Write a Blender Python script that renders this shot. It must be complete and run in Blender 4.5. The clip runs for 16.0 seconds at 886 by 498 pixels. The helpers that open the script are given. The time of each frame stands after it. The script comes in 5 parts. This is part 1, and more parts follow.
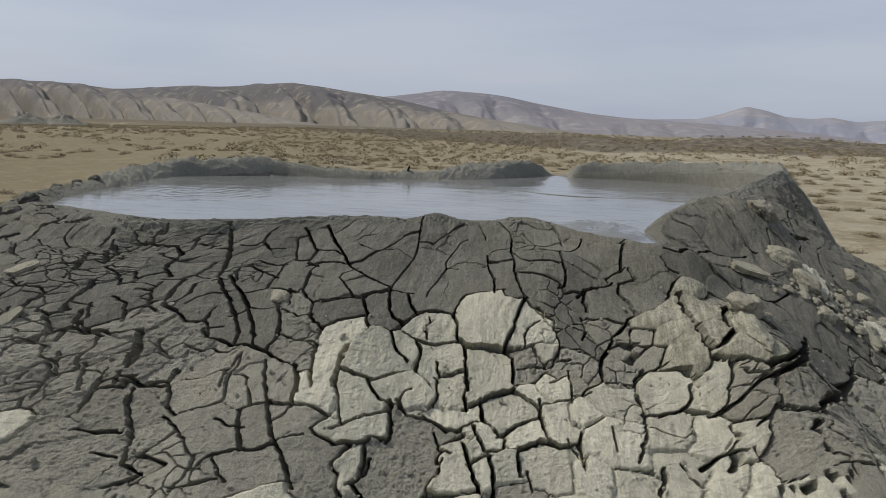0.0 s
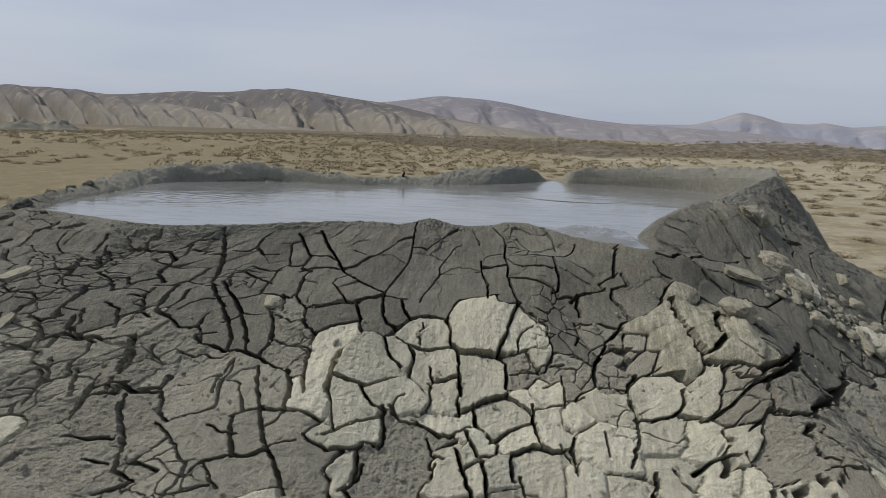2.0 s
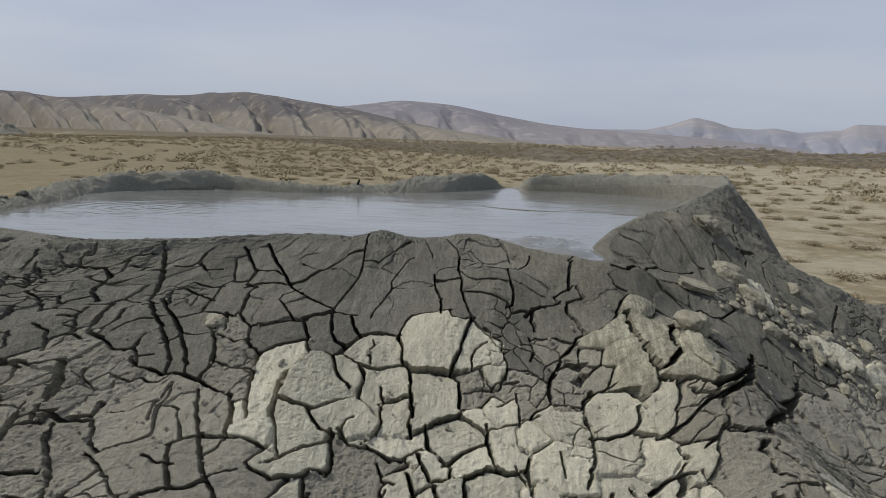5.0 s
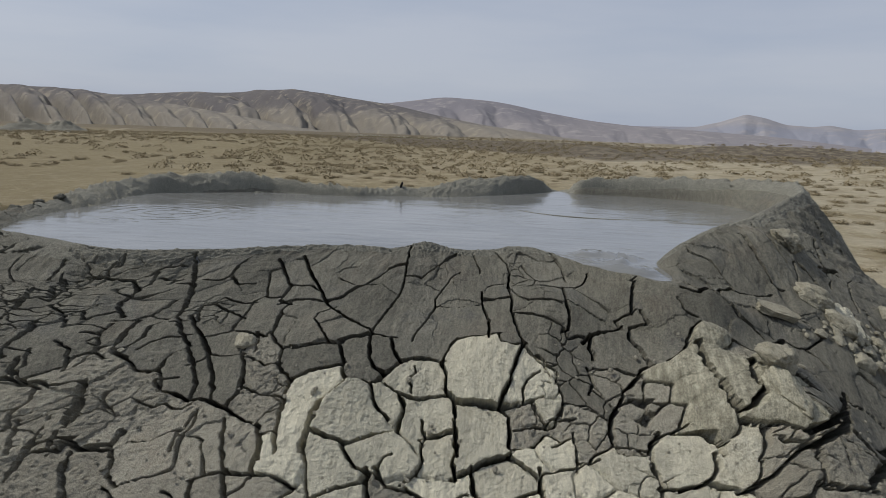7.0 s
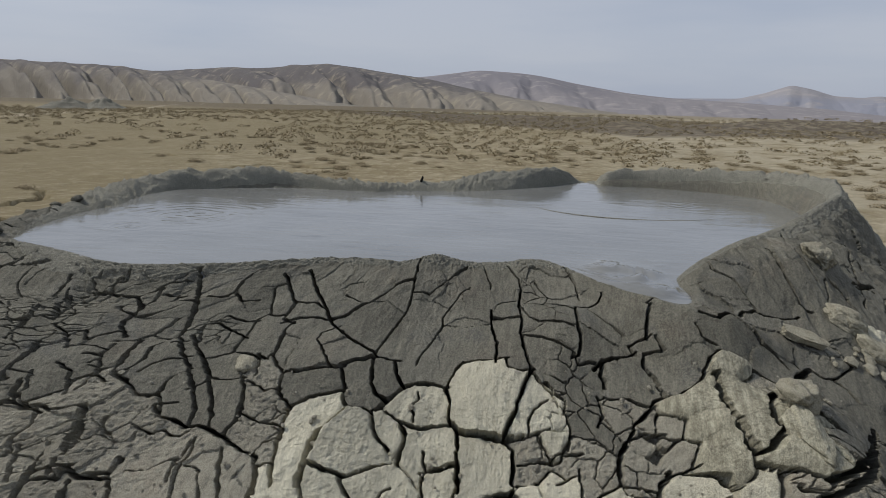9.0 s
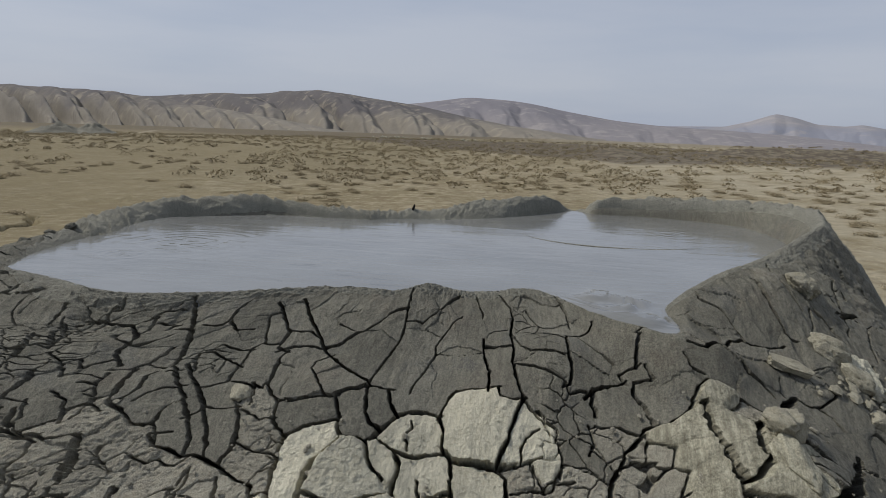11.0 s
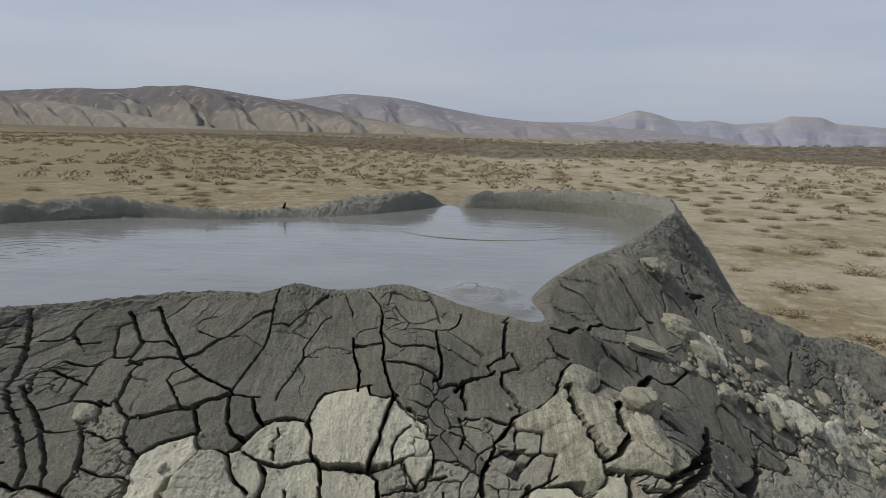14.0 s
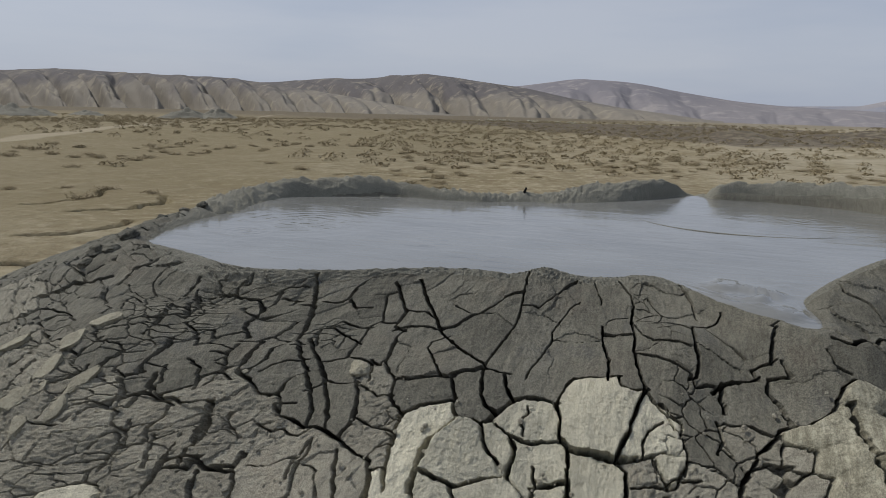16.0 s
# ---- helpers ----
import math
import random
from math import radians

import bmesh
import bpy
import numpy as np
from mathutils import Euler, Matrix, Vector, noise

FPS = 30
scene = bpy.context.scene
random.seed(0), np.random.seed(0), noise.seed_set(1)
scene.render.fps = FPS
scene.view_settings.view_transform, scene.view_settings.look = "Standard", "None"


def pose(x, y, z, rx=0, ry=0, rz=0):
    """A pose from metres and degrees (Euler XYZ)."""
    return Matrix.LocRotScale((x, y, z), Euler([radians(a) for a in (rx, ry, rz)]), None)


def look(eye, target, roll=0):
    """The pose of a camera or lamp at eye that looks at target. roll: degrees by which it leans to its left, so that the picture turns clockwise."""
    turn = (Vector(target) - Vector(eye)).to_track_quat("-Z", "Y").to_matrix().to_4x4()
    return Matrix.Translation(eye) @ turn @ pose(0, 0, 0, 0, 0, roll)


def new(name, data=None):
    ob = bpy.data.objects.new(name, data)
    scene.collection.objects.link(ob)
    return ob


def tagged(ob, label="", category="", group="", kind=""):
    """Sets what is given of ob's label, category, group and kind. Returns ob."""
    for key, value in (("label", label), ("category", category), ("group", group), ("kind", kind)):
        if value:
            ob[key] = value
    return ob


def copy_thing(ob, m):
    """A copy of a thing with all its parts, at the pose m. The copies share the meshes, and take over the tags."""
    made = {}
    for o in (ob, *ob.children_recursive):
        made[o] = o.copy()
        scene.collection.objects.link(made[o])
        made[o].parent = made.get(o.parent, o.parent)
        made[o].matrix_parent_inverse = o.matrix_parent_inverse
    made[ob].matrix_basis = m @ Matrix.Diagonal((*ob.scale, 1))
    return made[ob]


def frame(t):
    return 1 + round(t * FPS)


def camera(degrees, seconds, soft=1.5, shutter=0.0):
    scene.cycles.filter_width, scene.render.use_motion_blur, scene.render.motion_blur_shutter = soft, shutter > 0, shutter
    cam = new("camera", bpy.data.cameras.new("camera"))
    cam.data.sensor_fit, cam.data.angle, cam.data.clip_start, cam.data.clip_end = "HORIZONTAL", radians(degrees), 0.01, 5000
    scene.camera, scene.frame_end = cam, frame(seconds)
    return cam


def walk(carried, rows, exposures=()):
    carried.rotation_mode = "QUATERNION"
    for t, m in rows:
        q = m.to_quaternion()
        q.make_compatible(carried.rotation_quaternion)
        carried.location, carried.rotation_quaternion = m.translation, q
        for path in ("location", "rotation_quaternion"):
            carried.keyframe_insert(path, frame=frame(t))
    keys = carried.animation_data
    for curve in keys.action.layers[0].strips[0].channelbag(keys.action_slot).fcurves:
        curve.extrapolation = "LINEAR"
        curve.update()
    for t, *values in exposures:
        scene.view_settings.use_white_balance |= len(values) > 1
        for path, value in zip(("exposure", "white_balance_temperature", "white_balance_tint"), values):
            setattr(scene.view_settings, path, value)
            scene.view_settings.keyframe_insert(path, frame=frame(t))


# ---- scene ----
cam = camera(67.2, 16.0, soft=0.4)
PATH = [
    (0, (0.227, -0.489, 1.637), (0.015, 1.464, 1.265), 1.9),
    (0.5, (0.229, -0.488, 1.637), (0.017, 1.467, 1.269), 2.0),
    (1, (0.231, -0.484, 1.639), (0.021, 1.471, 1.274), 1.8),
    (1.5, (0.236, -0.486, 1.639), (0.035, 1.472, 1.284), 1.9),
    (2, (0.244, -0.491, 1.639), (0.041, 1.467, 1.283), 1.9),
    (2.5, (0.247, -0.49, 1.64), (0.04, 1.466, 1.279), 2.0),
    (3, (0.256, -0.485, 1.641), (0.047, 1.47, 1.275), 1.8),
    (3.5, (0.265, -0.476, 1.643), (0.068, 1.48, 1.272), 2.1),
    (4, (0.287, -0.457, 1.653), (0.174, 1.51, 1.308), 1.5),
    (4.2, (0.303, -0.445, 1.651), (0.229, 1.523, 1.305), 1.7),
    (6.3, (0.209, -0.257, 1.704), (0.058, 1.711, 1.377), 2.5),
    (6.5, (0.204, -0.238, 1.703), (0.037, 1.728, 1.375), 2.3),
    (7, (0.233, -0.073, 1.707), (0.019, 1.884, 1.354), 2.1),
    (7.5, (0.291, 0.065, 1.805), (0.014, 1.998, 1.37), 2.8),
    (8, (0.325, 0.081, 1.861), (0.039, 2.019, 1.456), 1.5),
    (8.5, (0.323, 0.108, 1.871), (0.039, 2.044, 1.453), 1.1),
    (9, (0.331, 0.097, 1.887), (0.021, 2.025, 1.457), 1.7),
    (9.2, (0.326, 0.088, 1.888), (0.027, 2.021, 1.473), 1.9),
    (11.5, (0.318, 0.043, 1.923), (0.034, 1.991, 1.569), 2.0),
    (12, (0.312, 0.055, 1.918), (0.018, 1.998, 1.548), 1.9),
    (12.5, (0.315, 0.065, 1.917), (0.05, 2.012, 1.542), 1.8),
    (13, (0.339, 0.077, 1.911), (0.19, 2.035, 1.534), 2.0),
    (13.5, (0.369, 0.088, 1.912), (0.3, 2.055, 1.556), 1.7),
    (14, (0.398, 0.107, 1.909), (0.461, 2.075, 1.555), 1.7),
    (14.5, (0.429, 0.12, 1.908), (0.534, 2.085, 1.549), 1.3),
    (15, (0.385, 0.105, 1.91), (0.304, 2.071, 1.552), 1.4),
    (15.5, (0.322, 0.087, 1.905), (0.002, 2.023, 1.519), 1.3),
    (16, (0.245, 0.069, 1.903), (-0.335, 1.938, 1.491), 1.5),
]
walk(cam, [(t, look(eye, target, roll)) for t, eye, target, roll in PATH],
     [(0, 0.04), (4.2, 0.05), (7.5, -0.06), (9.2, -0.05), (12.5, -0.07), (14.5, -0.02), (16, -0.07)])

# ---- world, sun ----
SUN_EL, SUN_AZ = 50.0, -80.0          # degrees; azimuth from +y towards +x
world = bpy.data.worlds.new("world")
scene.world = world
world.use_nodes = True
wn, wl = world.node_tree.nodes, world.node_tree.links
sky = wn.new("ShaderNodeTexSky")
sky.sky_type = "NISHITA"
sky.sun_disc = False
sky.sun_elevation, sky.sun_rotation = radians(SUN_EL), radians(SUN_AZ)
sky.air_density, sky.dust_density, sky.ozone_density = 1.0, 1.6, 1.0
# thin high haze over the blue
tint = wn.new("ShaderNodeHueSaturation")
tint.inputs["Saturation"].default_value = 0.6
wl.new(sky.outputs[0], tint.inputs["Color"])
ways = wn.new("ShaderNodeTexCoord")
spread = wn.new("ShaderNodeMapping")
spread.inputs[3].default_value = (1.0, 1.0, 6.0)
wl.new(ways.outputs["Generated"], spread.inputs[0])
veil = wn.new("ShaderNodeTexNoise")
veil.inputs["Scale"].default_value, veil.inputs["Detail"].default_value = 1.7, 5.0
wl.new(spread.outputs[0], veil.inputs["Vector"])
ramp = wn.new("ShaderNodeValToRGB")
ramp.color_ramp.elements[0].position, ramp.color_ramp.elements[1].position = 0.38, 0.66
ramp.color_ramp.elements[0].color, ramp.color_ramp.elements[1].color = (3.75, 4.35, 5.6, 1), (4.75, 5.15, 6.1, 1)
wl.new(veil.outputs[0], ramp.inputs[0])
haze = wn.new("ShaderNodeMix")
haze.data_type = "RGBA"
haze.inputs[0].default_value = 0.8
wl.new(tint.outputs[0], haze.inputs[6])
wl.new(ramp.outputs[0], haze.inputs[7])
wl.new(haze.outputs[2], wn["Background"].inputs[0])
wn["Background"].inputs[1].default_value = 0.1
sun = new("sun", bpy.data.lights.new("sun", "SUN"))
sun.data.energy, sun.data.angle, sun.data.color = 3.2, radians(3), (1.0, 0.955, 0.89)
sun_way = Vector((math.sin(radians(SUN_AZ)) * math.cos(radians(SUN_EL)), math.cos(radians(SUN_AZ)) * math.cos(radians(SUN_EL)), math.sin(radians(SUN_EL))))
sun.matrix_world = look(sun_way * 50, (0, 0, 0))


# ---- noise ----
def lattice(ix, iy, seed):
    """Hashed values in 0..1 on whole numbers."""
    h = (ix.astype(np.int64) * 374761393 + iy.astype(np.int64) * 668265263 + seed * 974634541) & 0xFFFFFFFF
    h = ((h ^ (h >> 13)) * 1274126177) & 0xFFFFFFFF
    h = ((h ^ (h >> 16)) * 2246822519) & 0xFFFFFFFF
    return ((h ^ (h >> 15)) & 0xFFFF) / 65535.0


def smooth_noise(x, y, seed=0):
    """Smooth noise in -1..1."""
    ix, iy = np.floor(x), np.floor(y)
    fx, fy = x - ix, y - iy
    sx, sy = fx * fx * fx * (fx * (fx * 6 - 15) + 10), fy * fy * fy * (fy * (fy * 6 - 15) + 10)

    def corner(i, j):
        turn = 2 * np.pi * lattice(ix + i, iy + j, seed)
        return np.cos(turn) * (fx - i) + np.sin(turn) * (fy - j)

    top = corner(0, 0) * (1 - sx) + corner(1, 0) * sx
    low = corner(0, 1) * (1 - sx) + corner(1, 1) * sx
    return 1.5 * (top * (1 - sy) + low * sy)


def fractal(x, y, seed=0, octaves=4, gain=0.5):
    total, size = 0.0, 1.0
    for n in range(octaves):
        total = total + size * smooth_noise(x * 2.03**n + 17.3 * n, y * 2.03**n - 9.1 * n, seed + n)
        size *= gain
    return total


def ease(a, b, x):
    s = np.clip((x - a) / (b - a), 0, 1)
    return s * s * (3 - 2 * s)


# ---- form of the cone ----
CX, CY, WATER = -0.2, 5.0, 1.05       # middle of the pool, height of its surface
# bearing from the pool's middle (0 towards -y, 90 towards +x), distance to the shore
SHORE = [(0, 1.41), (13, 1.44), (20, 1.44), (24, 1.66), (27, 2.15), (29.5, 2.3), (32.5, 2.25), (35.5, 1.98), (40, 1.86), (55, 1.78), (78, 2.05), (101, 2.55), (115, 2.92), (128, 3.25),
         (135, 3.22), (149, 2.95), (157, 2.7), (160, 2.9), (164, 2.8), (165.5, 2.45), (170, 2.05), (176, 1.78), (183, 1.6), (196, 1.47), (212, 1.52), (224, 1.55), (233, 1.81), (239, 2.2),
         (249, 2.5), (258, 2.87), (265, 2.85), (277, 2.72), (284, 2.82), (290, 2.88), (297, 2.95), (303.7, 2.98), (308, 2.78), (314, 2.64), (320, 2.55), (325, 2.33), (331, 2.0), (340, 1.66), (352, 1.55)]
# bearing, crest above the water, shore to crest, stretch of the outer slope
RIM = [(0, 0.022, 0.06, 1.1), (4, 0.005, 0.06, 1.1), (12, 0.0, 0.06, 1.15), (20, 0.025, 0.06, 1.25), (28, 0.0, 0.05, 1.1), (35, 0.02, 0.1, 1.05), (42, 0.135, 0.2, 0.9),
       (48, 0.175, 0.24, 0.85), (56, 0.17, 0.24, 0.9), (68, 0.27, 0.24, 0.75), (84, 0.31, 0.2, 0.5), (100, 0.34, 0.12, 0.42), (118, 0.31, 0.14, 0.5), (133, 0.25, 0.14, 0.7), (143, 0.22, 0.14, 0.8), (151, 0.18, 0.12, 0.8), (154.5, 0.185, 0.1, 0.8), (157.5, 0.15, 0.1, 0.8)]
RIM += [(159.5, 0.03, 0.1, 0.6), (163.5, 0.0, 0.1, 0.6), (165.3, 0.14, 0.2, 0.8), (167, 0.19, 0.26, 0.8), (171, 0.19, 0.3, 0.8), (177.5, 0.165, 0.32, 0.8),
       (186, 0.13, 0.3, 0.8), (196, 0.105, 0.2, 0.9), (204, 0.075, 0.1, 0.9), (209, 0.08, 0.1, 0.9), (218, 0.072, 0.1, 0.9), (226, 0.1, 0.1, 0.9)]
RIM += [(233, 0.125, 0.12, 0.9), (238, 0.14, 0.12, 0.9), (242, 0.175, 0.13, 0.95), (256, 0.165, 0.16, 1.0), (262, 0.125, 0.2, 1.1), (269, 0.11, 0.18, 1.2), (277, 0.075, 0.16, 1.3), (290, 0.045, 0.12, 1.32), (303, 0.02, 0.1, 1.25), (311, 0.01, 0.1, 1.15), (322, 0.02, 0.1, 1.0),
        (340, 0.02, 0.06, 1.15), (352, 0.03, 0.06, 1.15)]
DROP = [(0, 0), (0.15, 0.06), (0.4, 0.2), (0.63, 0.3), (0.8, 0.4), (1.0, 0.54), (1.2, 0.68), (1.5, 0.88), (1.9, 1.06), (2.5, 1.2), (3.5, 1.4)]


def round_table(rows, column, a):
    rows = np.array([(r[0] - 360, *r[1:]) for r in rows] + list(rows) + [(r[0] + 360, *r[1:]) for r in rows], float)
    return np.interp(np.mod(a, 360), rows[:, 0], rows[:, column])


def rim_of(a):
    """Shore, crest distance, crest height and slope stretch at bearings a, slightly eased."""
    out, soft = [], np.where(np.cos(np.radians(a)) > 0.1, 2.0, 1.2)
    for rows, column in ((SHORE, 1), (RIM, 1), (RIM, 2), (RIM, 3)):
        out.append(sum(round_table(rows, column, a + s * soft) for s in (-1, -0.5, 0, 0.5, 1)) / 5)
    return out


def slope_height(a, d):
    """Height of the cone's outer face at bearing a, d metres beyond the crest, before its fine relief."""
    shore, high, inner, stretch = rim_of(a)
    drop = np.array(DROP, float)
    e = np.maximum(d, 0) / stretch
    f = np.interp(e, drop[:, 0], drop[:, 1])
    side = np.exp(-(((np.mod(a + 180, 360) - 180 - 80) / 15) ** 2))
    tongue = side * (0.36 * np.exp(-(((d - 1.4) / 0.6) ** 2)) - 0.13 * np.exp(-(((d - 0.5) / 0.25) ** 2)))
    return np.maximum(WATER + high - f + tongue, -0.25)


# swellings and dips of the crust: bearing, metres beyond the laying line, their spreads, height
LOBES = [(-2.0, -0.01, 2.6, 0.12, 0.024), (16.5, 0.06, 4.5, 0.16, 0.032), (17.5, 0.52, 6.0, 0.2, 0.12), (35.0, 0.56, 3.5, 0.1, 0.06), (53.0, 0.24, 8.0, 0.2, 0.1), (34.0, 0.95, 3.5, 0.16, 0.07),
         (-38.0, 0.16, 9.0, 0.15, -0.1), (-13.0, 0.45, 4.0, 0.2, -0.03), (9.0, 0.82, 3.5, 0.16, 0.05), (-8.0, 0.0, 2.0, 0.1, -0.015), (30.5, 0.82, 4.5, 0.2, -0.09)]


# bearing and distance of the smooth line from which the crust's rows are laid down the slope
LAY = [(0, 1.47), (13, 1.5), (20, 1.55), (28, 1.75), (36, 1.96), (52, 2.02), (78, 2.3), (101, 2.7), (140, 3.0), (180, 1.7), (230, 1.9), (258, 2.9), (286, 2.9),
       (305, 2.93), (320, 2.65), (325, 2.43), (331, 2.08), (340, 1.72), (352, 1.61)]


def lay_of(a):
    return sum(round_table(LAY, 1, a + o) for o in (-4, -2, 0, 2, 4)) / 5


def face_height(a, v):
    """Height of the smooth cone v metres beyond the laying line."""
    shore, high, inner, stretch = rim_of(a)
    d = lay_of(a) + v - shore - inner
    z = np.where(d < 0, WATER + high * (1 - (1 - np.clip(1 + d / inner, 0, 1)) ** 2), slope_height(a, d))
    z = np.where(d < -inner, WATER + 0.8 * np.maximum(d + inner, -0.4), z)
    turn = np.mod(a + 180, 360) - 180
    for at, down, wide, long, rise in LOBES:
        z = z + rise * np.exp(-(((turn - at) / wide) ** 2) - ((v - down) / long) ** 2)
    return z


def plan_of(a, v):
    r = lay_of(a) + v
    t = np.radians(a)
    return CX + r * np.sin(t), CY - r * np.cos(t)
# ---- end of form ----


# ---- materials ----
def mix_rgb(nt, fac, a, b, mode="MIX"):
    n = nt.nodes.new("ShaderNodeMix")
    n.data_type, n.blend_type = "RGBA", mode
    for socket, value in ((n.inputs[0], fac), (n.inputs[6], a), (n.inputs[7], b)):
        if isinstance(value, bpy.types.NodeSocket):
            nt.links.new(value, socket)
        elif isinstance(value, (int, float)):
            socket.default_value = value
        else:
            socket.default_value = (*value, 1)
    return n.outputs[2]


def calc(nt, op, a, b=0.0, c=0.0):
    n = nt.nodes.new("ShaderNodeMath")
    n.operation = op
    for socket, value in zip(n.inputs, (a, b, c)):
        if isinstance(value, bpy.types.NodeSocket):
            nt.links.new(value, socket)
        else:
            socket.default_value = value
    return n.outputs[0]


def band(nt, value, lo, hi):
    n = nt.nodes.new("ShaderNodeMapRange")
    n.interpolation_type = "SMOOTHSTEP"
    n.inputs[1].default_value, n.inputs[2].default_value = lo, hi
    nt.links.new(value, n.inputs[0])
    return n.outputs[0]


def grain(nt, where, scale, detail=4.0, rough=0.55, stretch=None):
    if stretch:
        m = nt.nodes.new("ShaderNodeMapping")
        m.inputs[3].default_value = stretch
        nt.links.new(where, m.inputs[0])
        where = m.outputs[0]
    n = nt.nodes.new("ShaderNodeTexNoise")
    n.inputs["Scale"].default_value, n.inputs["Detail"].default_value, n.inputs["Roughness"].default_value = scale, detail, rough
    nt.links.new(where, n.inputs["Vector"])
    return n.outputs[0]


def blank(name, rough=0.9, specular=0.3):
    m = bpy.data.materials.new(name)
    m.use_nodes = True
    nt = m.node_tree
    b = nt.nodes["Principled BSDF"]
    b.inputs["Roughness"].default_value = rough
    b.inputs["Specular IOR Level"].default_value = specular
    where = nt.nodes.new("ShaderNodeNewGeometry").outputs["Position"]
    return m, nt, b, where


def relief(nt, b, height, strength, distance, under=None):
    n = nt.nodes.new("ShaderNodeBump")
    n.inputs["Strength"].default_value, n.inputs["Distance"].default_value = strength, distance
    nt.links.new(height, n.inputs["Height"])
    if under is not None:
        nt.links.new(under, n.inputs["Normal"])
    nt.links.new(n.outputs[0], b.inputs["Normal"])
    return n.outputs[0]


def mud(name, dark, mid, pale, streak, rough=0.92, specular=0.25, patch=2.5, spread=0.14, bump=0.011, speckle=0.6, cool=None, warm=None):
    """Mud: patches, flow streaks, fine grit and a small difference from piece to piece."""
    m, nt, b, where = blank(name, rough, specular)
    broad, fine = grain(nt, where, patch, 5), grain(nt, where, 115, 5, 0.7)
    lines = grain(nt, where, 9, 5, 0.65, (6, 0.7, 1.6))
    c = mix_rgb(nt, band(nt, broad, 0.36, 0.64), tuple(0.82 * k for k in mid), tuple(1.08 * k for k in mid))
    if cool:
        c = mix_rgb(nt, calc(nt, "MULTIPLY", band(nt, grain(nt, where, 4.3, 5, 0.62), 0.52, 0.66), 0.6), c, cool)
        c = mix_rgb(nt, calc(nt, "MULTIPLY", band(nt, grain(nt, where, 3.1, 5, 0.6, (1, 1, 1.7)), 0.54, 0.68), 0.6), c, warm)
    c = mix_rgb(nt, calc(nt, "MULTIPLY", band(nt, lines, 0.5, 0.62), 0.75 * streak), c, pale)
    c = mix_rgb(nt, calc(nt, "MULTIPLY", band(nt, fine, 0.5, 0.62), 0.65), c, pale)
    c = mix_rgb(nt, calc(nt, "MULTIPLY", band(nt, fine, 0.48, 0.36), 0.75), c, dark)
    c = mix_rgb(nt, calc(nt, "MULTIPLY", band(nt, lines, 0.49, 0.38), 0.75 * streak), c, dark)
    grit = grain(nt, where, 330, 2, 0.6)
    c = mix_rgb(nt, calc(nt, "MULTIPLY", band(nt, grit, 0.51, 0.59), speckle), c, pale)
    c = mix_rgb(nt, calc(nt, "MULTIPLY", band(nt, grit, 0.48, 0.4), speckle), c, dark)
    info = nt.nodes.new("ShaderNodeObjectInfo")
    hsv = nt.nodes.new("ShaderNodeHueSaturation")
    nt.links.new(calc(nt, "MULTIPLY_ADD", info.outputs["Random"], 2 * spread, 1 - spread), hsv.inputs["Value"])
    nt.links.new(c, hsv.inputs["Color"])
    nt.links.new(hsv.outputs[0], b.inputs["Base Color"])
    lumps = calc(nt, "ADD", calc(nt, "MULTIPLY", fine, 0.8), calc(nt, "MULTIPLY", grit, 0.6))
    relief(nt, b, lumps, 1.0, bump)
    return m


FRESH_MUD = mud("fresh_dark_mud", (0.063, 0.058, 0.046), (0.134, 0.130, 0.104), (0.241, 0.230, 0.183), 0.5, bump=0.008, speckle=0.5, cool=(0.083, 0.088, 0.088), warm=(0.15, 0.13, 0.1))
BROWN_MUD = mud("brown_crumbly_mud", (0.166, 0.153, 0.123), (0.319, 0.300, 0.238), (0.479, 0.455, 0.361), 0.5, bump=0.015, speckle=0.8, cool=(0.19, 0.188, 0.16), warm=(0.33, 0.285, 0.21))
PALE_MUD = mud("pale_dry_mud", (0.320, 0.303, 0.233), (0.539, 0.511, 0.396), (0.767, 0.733, 0.572), 0.85, bump=0.012, speckle=0.85, cool=(0.39, 0.385, 0.325), warm=(0.52, 0.475, 0.345))
OLIVE_MUD = mud("olive_dry_mud", (0.144, 0.135, 0.099), (0.259, 0.245, 0.182), (0.470, 0.449, 0.344), 0.9, bump=0.008, speckle=0.4)
STONE = mud("pale_stone", (0.202, 0.187, 0.136), (0.333, 0.310, 0.235), (0.475, 0.450, 0.348), 0.4, patch=14, spread=0.08)
RIM_MUD = mud("drying_rim_mud", (0.112, 0.11, 0.09), (0.212, 0.207, 0.17), (0.375, 0.365, 0.3), 0.3, rough=0.85, specular=0.25, patch=4, bump=0.017, speckle=0.4)


